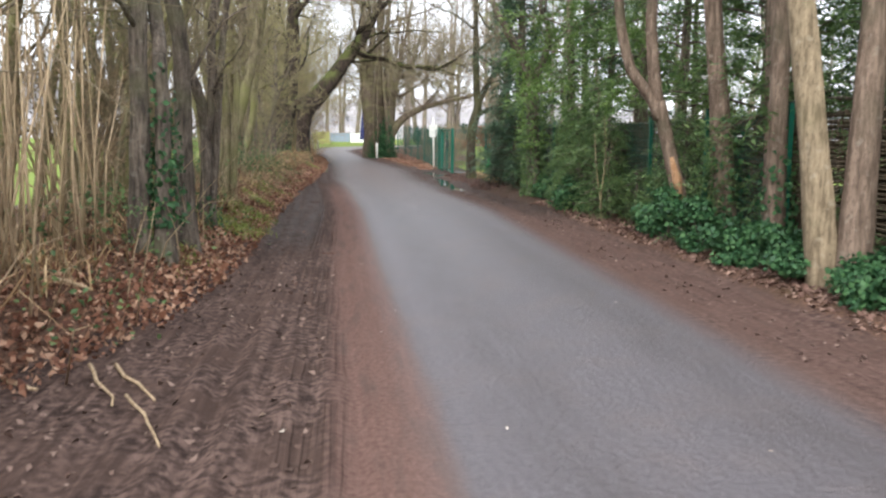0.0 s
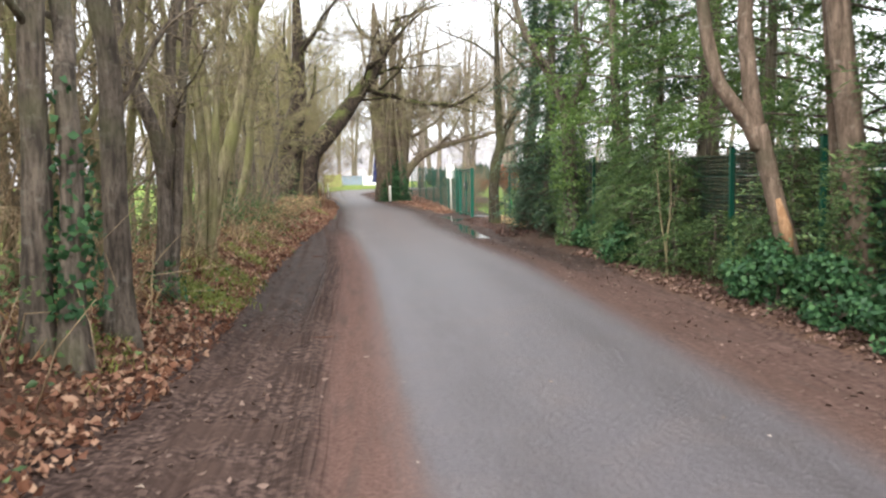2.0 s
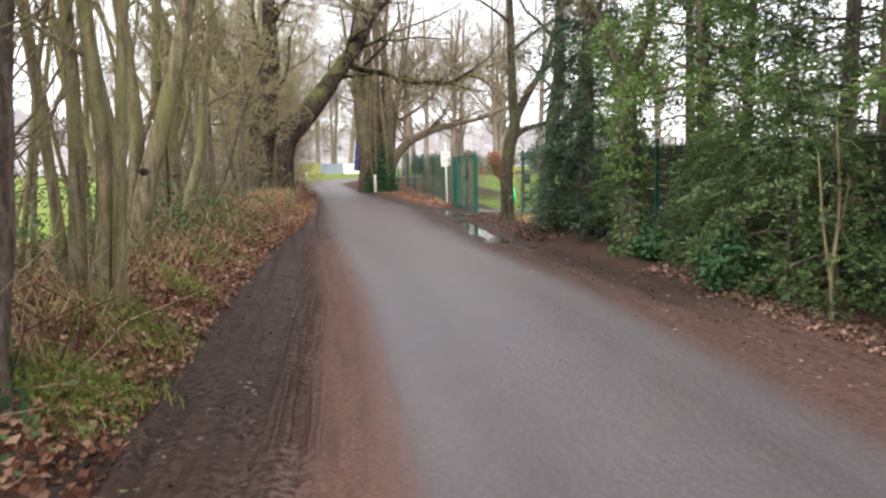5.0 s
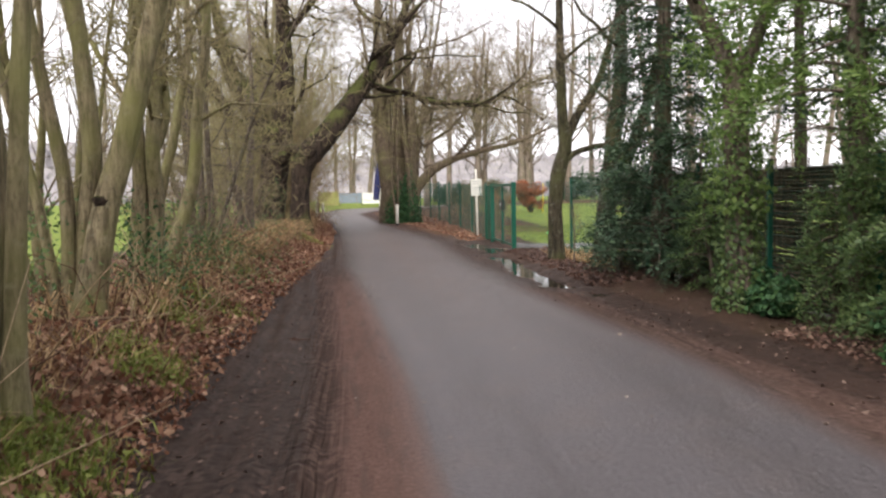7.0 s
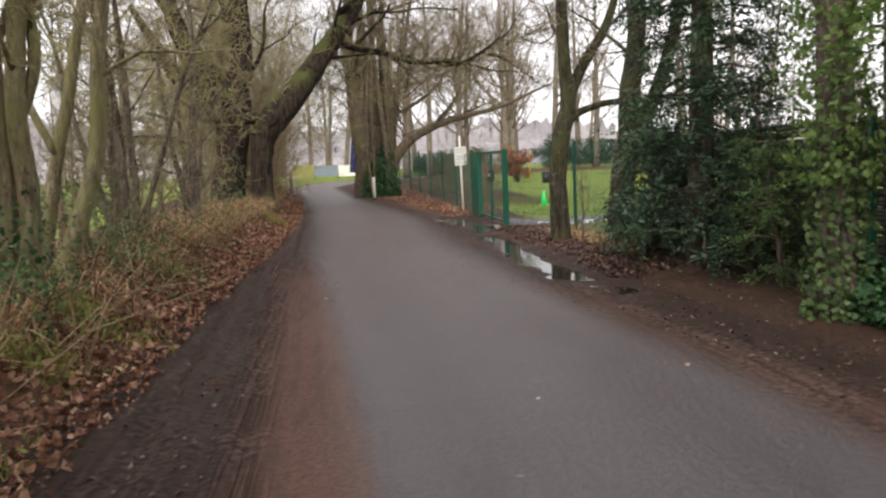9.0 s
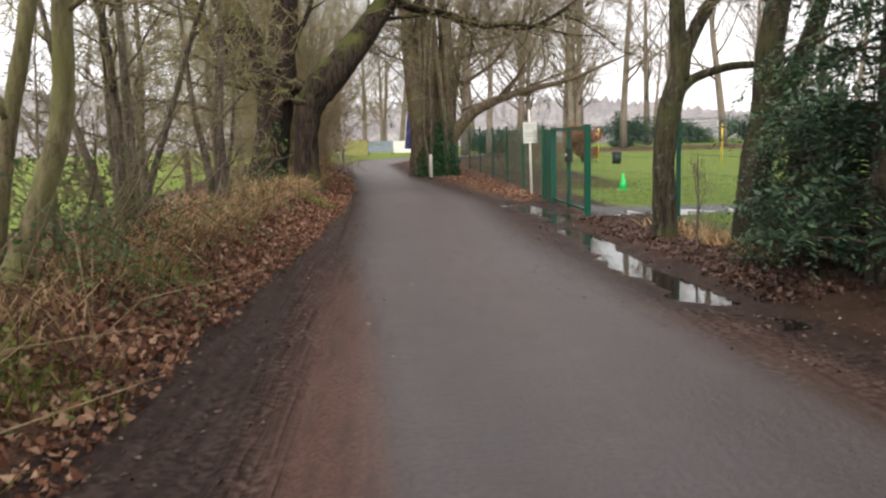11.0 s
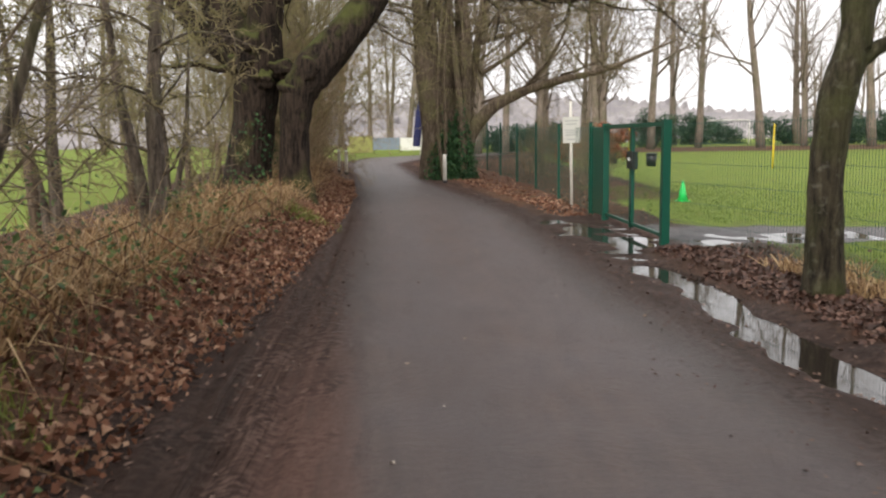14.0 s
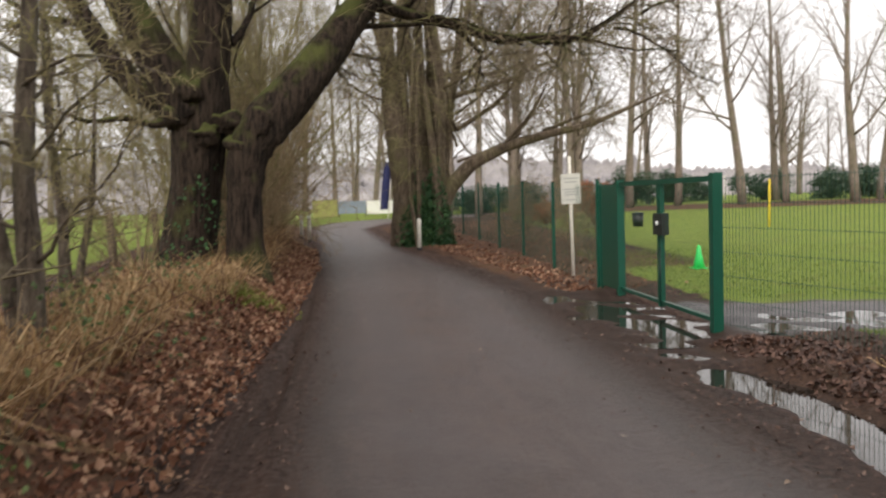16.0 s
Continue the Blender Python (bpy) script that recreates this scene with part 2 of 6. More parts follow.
WEED = leafy("weed_leaf", ((0.110, 0.150, 0.028), (0.220, 0.260, 0.055), (0.330, 0.350, 0.095)), 0.5, 0.3)
DRY_GRASS = leafy("dry_grass", ((0.140, 0.078, 0.036), (0.450, 0.290, 0.145), (0.700, 0.520, 0.300)), 0.7, 0.3)
FIELD_GRASS = leafy("field_grass", ((0.100, 0.155, 0.030), (0.165, 0.235, 0.048), (0.235, 0.295, 0.070)), 0.6, 0.3)
GREEN_STEEL = painted("green_powder_coat", (0.006, 0.072, 0.046), (0.012, 0.050, 0.036), 0.35, 0.4)
GREEN_WIRE = painted("green_wire", (0.010, 0.060, 0.042), (0.014, 0.045, 0.034), 0.45, 0.4)
BLACK_STEEL = painted("black_lock", (0.018, 0.024, 0.022), (0.04, 0.04, 0.035), 0.4, 0.3)
CHROME = painted("lock_metal", (0.55, 0.56, 0.56), (0.3, 0.3, 0.3), 0.25, 0.2)
OFF_WHITE = painted("weathered_white", (0.72, 0.70, 0.64), (0.42, 0.40, 0.33), 0.55, 0.6)
SIGN_BACK = painted("sign_panel", (0.52, 0.52, 0.48), (0.36, 0.36, 0.32), 0.5, 0.5)
SIGN_MARK = painted("sign_print", (0.33, 0.34, 0.33), (0.42, 0.42, 0.40), 0.5, 0.3)
GREEN_PLASTIC = painted("green_plastic", (0.020, 0.62, 0.13), (0.02, 0.40, 0.09), 0.35, 0.2)
YELLOW = painted("yellow_plastic", (0.80, 0.60, 0.03), (0.55, 0.42, 0.06), 0.4, 0.3)
BLACK_PLASTIC = painted("black_plastic", (0.015, 0.015, 0.017), (0.04, 0.04, 0.04), 0.4, 0.3)
NAVY = painted("navy_cloth", (0.012, 0.016, 0.075), (0.02, 0.025, 0.06), 0.7, 0.3)
WHITE_PVC = painted("white_banner", (0.82, 0.83, 0.78), (0.60, 0.62, 0.52), 0.5, 0.4)
BLUE_GREY = painted("blue_grey_panel", (0.22, 0.27, 0.33), (0.36, 0.40, 0.44), 0.5, 0.7)
LIME = painted("lime_banner", (0.36, 0.36, 0.12), (0.28, 0.29, 0.12), 0.6, 0.6)
RENDER_WALL = painted("cream_render", (0.62, 0.60, 0.55), (0.48, 0.47, 0.43), 0.8, 0.5)
ROOF_GREY = painted("grey_roof", (0.16, 0.16, 0.165), (0.11, 0.11, 0.11), 0.7, 0.5)
OLD_WOOD = bark("old_timber", (0.075, 0.055, 0.040), (0.180, 0.135, 0.095), (0.120, 0.110, 0.060), 0.4, 0.6)
WILLOW = bark("woven_willow", (0.040, 0.030, 0.020), (0.150, 0.112, 0.072), (0.098, 0.090, 0.045), 0.4, 0.6)
CUT_WOOD = bark("bare_wood", (0.240, 0.130, 0.065), (0.420, 0.260, 0.150), (0.200, 0.120, 0.070), 0.3, 0.4)
k = Mat("puddle_water")
k.b.inputs["IOR"].default_value = 1.33
k.bump(k.noise(9, 2), 0.03, 0.01)
WATER = k.done((0.020, 0.016, 0.013), 0.03, 0.9)
k = Mat("window_glass")
GLASS = k.done((0.03, 0.04, 0.05), 0.08, 0.6)
# distance haze is put into these pale greys; the woods themselves are darker
k = Mat("hazy_woodland")
hazy_wood_mix = k.mix(k.ramp(k.noise(0.05, 6), 0.4, 0.62), (0.290, 0.275, 0.285), (0.420, 0.395, 0.390))
hazy_wood_mix = k.mix(k.ramp(k.noise(0.35, 5), 0.5, 0.7), hazy_wood_mix, (0.340, 0.325, 0.300))
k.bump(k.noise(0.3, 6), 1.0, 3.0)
HAZY_WOOD = k.done(hazy_wood_mix, 0.95, 0.1)

# ---- mesh helpers ----


class Geo:
    """Gathers quads and triangles, to become one mesh."""

    def __init__(self):
        self.v, self.q, self.t, self.n = [], [], [], 0

    def add(self, v, q=None, t=None):
        v = np.asarray(v, float).reshape(-1, 3)
        if q is not None and len(q):
            self.q.append(np.asarray(q, np.int64).reshape(-1, 4) + self.n)
        if t is not None and len(t):
            self.t.append(np.asarray(t, np.int64).reshape(-1, 3) + self.n)
        self.v.append(v)
        self.n += len(v)

    def mesh(self, name, smooth=True):
        me = bpy.data.meshes.new(name)
        v = np.concatenate(self.v) if self.v else np.zeros((0, 3))
        q = np.concatenate(self.q) if self.q else np.zeros((0, 4), np.int64)
        t = np.concatenate(self.t) if self.t else np.zeros((0, 3), np.int64)
        loops = np.concatenate([q.ravel(), t.ravel()]).astype(np.int32)
        starts = np.concatenate([np.arange(len(q)) * 4, len(q) * 4 + np.arange(len(t)) * 3]).astype(np.int32)
        me.vertices.add(len(v))
        me.vertices.foreach_set("co", v.astype(np.float32).ravel())
        me.loops.add(len(loops))
        me.loops.foreach_set("vertex_index", loops)
        me.polygons.add(len(starts))
        me.polygons.foreach_set("loop_start", starts)
        me.polygons.foreach_set("use_smooth", np.full(len(starts), smooth))
        me.update(calc_edges=True)
        return me

    def tube(self, pts, radii, sides=8, wobble=0.0, rng=None, cap=True):
        pts, radii = np.asarray(pts, float), np.asarray(radii, float)
        n = len(pts)
        tang = np.gradient(pts, axis=0)
        tang /= np.linalg.norm(tang, axis=1)[:, None] + 1e-9
        ref = np.where(np.abs(tang[:, 2:3]) > 0.9, np.array([[1.0, 0, 0]]), np.array([[0, 0, 1.0]]))
        if abs(tang[0, 2]) > 0.6:
            ref = np.tile([[0.0, 1.0, 0.0]], (n, 1))
        elif abs(tang[:, 2]).max() < 0.95:
            ref = np.tile([[0.0, 0.0, 1.0]], (n, 1))
        a = np.cross(tang, ref)
        a /= np.linalg.norm(a, axis=1)[:, None] + 1e-9
        b = np.cross(tang, a)
        ang = np.arange(sides) * 2 * math.pi / sides
        r = radii[:, None] * np.ones(sides)
        if wobble and rng is not None:
            flute = rng.normal(0, wobble, sides) + np.sin(ang * 3 + rng.uniform(0, 6)) * wobble
            r = r * (1 + flute[None, :] + rng.normal(0, wobble * 0.6, (n, sides)))
        v = pts[:, None] + r[..., None] * (np.cos(ang)[None, :, None] * a[:, None] + np.sin(ang)[None, :, None] * b[:, None])
        i = np.arange(n - 1)[:, None] * sides
        j, j2 = np.arange(sides)[None], (np.arange(sides)[None] + 1) % sides
        q = np.stack([i + j, i + j2, i + sides + j2, i + sides + j], -1).reshape(-1, 4)
        v = v.reshape(-1, 3)
        t = None
        if cap:
            v = np.concatenate([v, pts[-1:], pts[:1]])
            k0, k1 = (n - 1) * sides, n * sides
            jj = np.arange(sides)
            t = np.concatenate([np.stack([k0 + jj, k0 + (jj + 1) % sides, np.full(sides, k1)], -1),
                                np.stack([(jj + 1) % sides, jj, np.full(sides, k1 + 1)], -1)])
        self.add(v, q, t)

    def box(self, lo, hi):
        (a, b, c), (d, e, f) = lo, hi
        v = [(a, b, c), (d, b, c), (d, e, c), (a, e, c), (a, b, f), (d, b, f), (d, e, f), (a, e, f)]
        self.add(v, [(0, 3, 2, 1), (4, 5, 6, 7), (0, 1, 5, 4), (1, 2, 6, 5), (2, 3, 7, 6), (3, 0, 4, 7)])

    def blob(self, centre, radii, rng, rough=0.18, n=14):
        """A lumpy rounded mass."""
        th, ph = np.linspace(0.02, math.pi - 0.02, n), np.arange(2 * n) * math.pi / n
        T, P = np.meshgrid(th, ph, indexing="ij")
        d = np.stack([np.sin(T) * np.cos(P), np.sin(T) * np.sin(P), np.cos(T)], -1)
        r = 1.0
        for _ in range(9):
            w = rng.normal(0, 1, 3) * 3.2
            r = r + rough / 3 * np.sin(d @ w + rng.uniform(0, 6.28))
        v = np.array(centre) + d * r[..., None] * np.array(radii)
        i = np.arange(n - 1)[:, None] * 2 * n
        j, j2 = np.arange(2 * n)[None], (np.arange(2 * n)[None] + 1) % (2 * n)
        self.add(v.reshape(-1, 3), np.stack([i + j, i + 2 * n + j, i + 2 * n + j2, i + j2], -1).reshape(-1, 4))

    def leaves(self, pos, size, rng, flat=0.0, slim=0.55, out=None):
        """A folded leaf at each place: flat 1 lays them down, out turns them to face along given vectors."""
        pos = np.asarray(pos, float)
        m = len(pos)
        if not m:
            return
        nrm = rng.normal(0, 1, (m, 3))
        if out is not None:
            nrm = nrm * 0.55 + np.asarray(out)
        nrm = nrm * (1 - flat) + np.array([0, 0, 1.0]) * flat * 1.6
        nrm /= np.linalg.norm(nrm, axis=1)[:, None] + 1e-9
        u = np.cross(nrm, rng.normal(0, 1, (m, 3)))
        u /= np.linalg.norm(u, axis=1)[:, None] + 1e-9
        w = np.cross(nrm, u)
        s = (size * rng.uniform(0.6, 1.3, m))[:, None]
        dip = nrm * s * rng.uniform(-0.25, 0.25, m)[:, None]
        base, tip = pos - u * s * 0.5, pos + u * s * 0.5 - dip
        left, right = pos + w * s * slim * 0.5 + dip, pos - w * s * slim * 0.5 + dip
        v = np.stack([base, right, tip, left], 1).reshape(-1, 3)
        i = np.arange(m)[:, None] * 4
        self.add(v, None, np.concatenate([i + [[0, 1, 2]], i + [[0, 2, 3]]]))

    def blades(self, pos, height, rng, lean=0.35, width=0.012):
        pos = np.asarray(pos, float)
        m = len(pos)
        if not m:
            return
        yaw = rng.uniform(0, 6.28, m)
        side = np.stack([np.cos(yaw), np.sin(yaw), np.zeros(m)], -1) * (width * rng.uniform(0.6, 1.3, m))[:, None]
        bend = rng.normal(0, lean, (m, 3))
        bend[:, 2] = 0
        h = (height * rng.uniform(0.45, 1.15, m))[:, None]
        up = np.array([0, 0, 1.0])
        mid, tip = pos + h * (up * 0.6 + bend * 0.35), pos + h * (up * (0.97 - 0.3 * np.linalg.norm(bend, axis=1)[:, None]) + bend)
        v = np.stack([pos - side, pos + side, mid + side * 0.7, mid - side * 0.7, tip], 1).reshape(-1, 3)
        i = np.arange(m)[:, None] * 5
        self.add(v, i + [[0, 1, 2, 3]], i + [[3, 2, 4]])


def thing(name, label, category, m=None, group="", kind=""):
    ob = new(name)
    ob.empty_display_size = 0.2
    if m is not None:
        ob.matrix_basis = m
    return tagged(ob, label, category, group, kind)


def part(name, geo, material, parent=None, label="", smooth=True):
    me = geo if isinstance(geo, bpy.types.Mesh) else geo.mesh(name, smooth)
    if not me.materials:
        me.materials.append(material)
    ob = new(name, me)
    ob.parent = parent
    return tagged(ob, label)


def smoothstep(a, b, x):
    t = np.clip((np.asarray(x, float) - a) / (b - a), 0, 1)
    return t * t * (3 - 2 * t)


# ---- the lie of the land ----
Y_KNOTS = [-60, 5, 7.5, 10, 18, 24, 30, 38, 44, 51, 57, 63, 68, 72, 76, 80, 90]
LEFT_EDGE = [0.4, 0.38, 0.32, 0.26, 0.16, -0.1, -0.45, -0.6, -0.85, -1.3, -1.9, -2.35, -2.3, -1.5, 2.0, 8.0, 26.0]
RIGHT_EDGE = [2.95, 2.95, 2.95, 2.95, 3.0, 2.6, 2.3, 2.3, 1.65, 0.75, 0.3, -0.1, 1.0, 4.0, 9.0, 16.0, 36.0]
MUD_LEFT = [-2.4, -2.3, -1.75, -1.5, -1.6, -1.6, -1.35, -1.25, -1.3, -1.75, -2.4, -2.85, -2.8, -2.0, 1.4, 7.4, 25.4]


def edge(table, y):
    return np.interp(y, Y_KNOTS, table)


def rise(y):
    return 0.014 * np.clip(np.asarray(y, float) - 36, 0, 45)


LUMPS = np.random.default_rng(7)
WAVES = [(LUMPS.uniform(0.5, 4.5), LUMPS.uniform(0, 6.28), LUMPS.uniform(0, 6.28)) for _ in range(10)]


def lumps(x, y):
    z = 0.0
    for f, a, p in WAVES:
        z = z + np.sin((x * math.cos(a) + y * math.sin(a)) * f + p) / (1 + f)
    return z / 4.0


RUTS = [(LUMPS.uniform(9, 34), LUMPS.uniform(0, 6.28), LUMPS.uniform(0.1, 0.6)) for _ in range(9)]
CLODS = [(LUMPS.uniform(4, 12), LUMPS.uniform(0, 6.28), LUMPS.uniform(0, 6.28)) for _ in range(22)]


def ruts(d, y):
    """Wheel ruts: ridges along the lane that wander and fade."""
    return sum(np.sin(d * f + p + 0.8 * np.sin(y * w + p)) * (0.6 + 0.4 * np.sin(y * w * 1.7 + 2 * p)) for f, p, w in RUTS) / len(RUTS) ** 0.5


def clods(x, y):
    return sum(np.sin((x * math.cos(a) + y * math.sin(a)) * f + p) for f, a, p in CLODS) / len(CLODS) ** 0.5


def height(x, y):
    """The ground's height in metres at x, y."""
    x, y = np.asarray(x, float), np.asarray(y, float)
    left, right, mud = edge(LEFT_EDGE, y), edge(RIGHT_EDGE, y), edge(MUD_LEFT, y)
    bump = lumps(x, y)
    d = mud - x
    z = rise(y) + smoothstep(-0.1, 0.95, d) * (0.42 + 0.12 * bump) * (1 - 0.8 * smoothstep(62, 68, y)) - smoothstep(3.2, 6.0, d) * 0.25 * (1 - 0.8 * smoothstep(62, 68, y))
    rut = smoothstep(left - 0.1, left - 0.4, x) * smoothstep(mud - 0.05, mud + 0.25, x)
    z = z + rut * (0.034 * ruts(x - left, y) * smoothstep(-10, 0, 34 - y) + 0.03 * bump + 0.008 * clods(x, y) - 0.02)
    e = x - right
    z = z + smoothstep(0.25, 0.9, e) * (0.025 * bump)
    ditch_y = smoothstep(23.5, 25.2, y) * smoothstep(33.2, 31.6, y)
    middle = 3.22 + 0.07 * np.sin(y * 1.3) + 0.05 * np.sin(y * 3.7) + 0.10 * smoothstep(28, 33, y)
    z = z - ditch_y * 0.085 * np.exp(-((x - middle) / (0.25 + 0.05 * np.sin(y * 2.1))) ** 2) * (1 + 0.5 * bump)
    pool_y = smoothstep(32.2, 33.4, y) * smoothstep(40.5, 38.6, y)
    z = z - pool_y * 0.06 * np.exp(-((x - 3.45 + 0.10 * (y - 36)) / 0.5) ** 2) * (1.0 + 1.6 * bump)
    bank = smoothstep(middle + 0.2, middle + 0.65, x) * smoothstep(24.0, 25.5, y) * smoothstep(33.6, 32.6, y)
    z = z + bank * (0.10 + 0.06 * bump)
    hedge = smoothstep(3.9, 4.6, x) * smoothstep(26, 24, y)
    z = z + hedge * (0.10 + 0.07 * bump) * smoothstep(9.5, 6.0, x)
    z = z + smoothstep(0.2, 0.6, e) * smoothstep(8, 5, x) * (0.012 + 0.016 * smoothstep(22, 25, y)) * clods(x, y) + smoothstep(0.2, 0.8, d) * 0.02 * clods(x, y)
    z = z + smoothstep(64, 70, y) * smoothstep(right + 3, right + 5, x) * 0.3
    return z + 0.012 * bump * (np.abs(x - 1.3) > 1.9)


def drop(x, y):
    return float(height(x, y))


def build_ground():
    left_off = np.concatenate([-np.geomspace(500, 8, 16), np.linspace(-7, -3, 16), np.linspace(-2.9, -0.3, 80)])
    inner = np.linspace(0.0, 1.0, 24)
    right_off = np.concatenate([np.linspace(0.25, 3.0, 50), np.linspace(3.2, 8, 16), np.geomspace(9, 500, 18)])
    ys = np.concatenate([-np.geomspace(300, 12, 10), np.arange(-8, 60, 0.13), np.arange(60, 92, 0.8), np.geomspace(93, 900, 22)])
    X = np.concatenate([edge(LEFT_EDGE, ys)[:, None] + left_off[None],
                        (edge(LEFT_EDGE, ys) - 0.25)[:, None] + inner[None] * (edge(RIGHT_EDGE, ys) - edge(LEFT_EDGE, ys) + 0.45)[:, None],
                        edge(RIGHT_EDGE, ys)[:, None] + right_off[None]], 1)
    Y = np.repeat(ys[:, None], X.shape[1], 1)
    Z = height(X, Y)
    L, R, Mu = (edge(t, Y) for t in (LEFT_EDGE, RIGHT_EDGE, MUD_LEFT))
    near_bend = Y < 92
    tar = smoothstep(L - 0.22, L + 0.3, X) * smoothstep(R + 0.35, R - 0.35, X) * near_bend
    path = smoothstep(4.2, 4.5, X) * smoothstep(0, 0.5, Y - (33.3 - 0.10 * (X - 4))) * smoothstep(36.6 - 0.16 * (X - 4), 36.0 - 0.16 * (X - 4), Y) * (X < 60)
    tar = np.maximum(tar, path)
    red = smoothstep(L - 0.7, L - 0.3, X) * smoothstep(L + 0.26, L - 0.02, X) * smoothstep(33, 20, Y)
    red = np.maximum(red, smoothstep(R - 0.5, R + 0.3, X) * smoothstep(R + 1.7, R + 0.9, X) * smoothstep(26, 14, Y) * 0.6)
    litter = smoothstep(Mu + 0.05, Mu - 0.3, X) * smoothstep(Mu - 4.2, Mu - 3.0, X) * smoothstep(69, 65, Y)
    litter = np.maximum(litter, smoothstep(R + 0.95, R + 1.35, X) * smoothstep(7.0, 6.0, X) * (Y < 33) * 0.6)
    litter = np.maximum(litter, smoothstep(R + 0.5, R + 1.0, X) * smoothstep(8.0, 6.0, X) * (Y > 38.5) * (Y < 66))
    strip = smoothstep(67, 69, Y) * smoothstep(76, 74, Y) * (X > R + 4)
    litter = np.maximum(litter, strip)
    grass = np.maximum(smoothstep(4.9, 5.4, X) * (Y > 26) * smoothstep(R + 2.3, R + 3.0, X) * (1 - smoothstep(40, 43, Y) * smoothstep(8.5, 6.5, X)), smoothstep(-5.0, -6.5, X - np.minimum(L, 0)))
    grass = np.maximum(grass, (Y > 77) * smoothstep(92, 86, Y) * 0.75 * (X < L - 1)) * (1 - path) * (1 - strip)
    grass = np.maximum(grass, smoothstep(65, 69, Y) * smoothstep(L - 0.2, L - 0.5, X))
    grass = np.where(Y > 92, 0.8, grass)
    grass = np.maximum(grass, smoothstep(7.2, 9.0, X) * (Y <= 26.5))
    wet = smoothstep(R - 0.1, R + 0.4, X) * smoothstep(4.4, 3.8, X) * smoothstep(22, 26, Y) * smoothstep(42, 39, Y)
    wet = np.maximum(wet, (0.2 + 0.5 * smoothstep(8, 16, Y)) * smoothstep(L - 0.5, L - 0.8, X) * smoothstep(Mu - 0.35, Mu + 0.05, X))
    wet = np.maximum(wet, 0.75 * smoothstep(R + 0.2, R + 0.8, X) * smoothstep(6.5, 5.5, X) * smoothstep(12, 19, Y) * (Y < 34))
    wet = np.maximum(wet, 0.62 * smoothstep(L + 1.0, L + 0.1, X) * smoothstep(L - 0.9, L - 0.5, X) * smoothstep(23, 31, Y) * smoothstep(60, 48, Y))
    wet = np.maximum(wet, 0.62 * smoothstep(R - 0.9, R - 0.1, X) * smoothstep(R + 1.2, R + 0.6, X) * smoothstep(21, 27, Y) * smoothstep(48, 42, Y))
    wet = np.maximum(wet, path * 0.5)
    film = np.maximum(smoothstep(15, 27, Y), 0.8 * smoothstep(14, 26, Y) * smoothstep(L + 0.9, L + 0.2, X)) * (1 - path)
    wheel = (np.exp(-((X - L - 0.75) / 0.3) ** 2) + np.exp(-((X - L - 2.15) / 0.35) ** 2)) * (1 - path) * near_bend
    track = smoothstep(L - 0.85, L - 0.72, X) * smoothstep(L - 0.36, L - 0.46, X) * smoothstep(34, 26, Y) * smoothstep(2, 5, Y)
    a, b = len(left_off), len(left_off) + len(inner) - 1
    rows, cols = X.shape
    idx = np.arange(rows * cols).reshape(rows, cols)
    quads = np.stack([idx[:-1, :-1], idx[:-1, 1:], idx[1:, 1:], idx[1:, :-1]], -1)
    on_road = np.zeros(quads.shape[:2], bool)
    on_road[:, a:b] = True
    on_road &= (Y[:-1, :-1] < 92)
    V = np.stack([X, Y, Z], -1).reshape(-1, 3)
    for name, pick, label in (("ground", ~on_road, "muddy leaf-strewn verges and wet grass fields beside the lane"),
                              ("road", on_road, "worn grey tarmac lane with reddish dirty edges")):
        q = quads[pick]
        used, inv = np.unique(q.ravel(), return_inverse=True)
        g = Geo()
        g.add(V[used], inv.reshape(-1, 4))
        me = g.mesh(name)
        for key, arr in (("film", film), ("track", track), ("wheel", wheel), ("tarmac", tar), ("red", red), ("litter", litter), ("grass", grass), ("wet", wet)):
            at = me.attributes.new(key, "FLOAT", "POINT")
            at.data.foreach_set("value", arr.reshape(-1)[used].astype(np.float32))
        me.materials.append(GROUND)
        tagged(new(name, me), label, name, kind="structure")


build_ground()


def puddle(name, x0, x1, y0, y1, z):
    g = Geo()
    xs, ys = np.linspace(x0, x1, 6), np.linspace(y0, y1, 14)
    v = [(x, y, z) for y in ys for x in xs]
    g.add(v, [(j * 6 + i, j * 6 + i + 1, j * 6 + i + 7, j * 6 + i + 6) for j in range(13) for i in range(5)])
    ob = part(name, g, WATER)
    tagged(ob, "still muddy rainwater puddle along the lane edge", "puddle", kind="structure")


PATH_WATER = float(np.percentile(height(*np.meshgrid(np.linspace(4.5, 7.6, 30), np.linspace(33.6, 34.9, 14))), 42))
puddle("puddle", 2.75, 3.75, 23.6, 33.0, -0.036)
puddle("puddle", 2.7, 4.3, 33.02, 40.4, -0.028)
puddle("puddle", 4.5, 7.6, 33.5, 35.0, PATH_WATER)


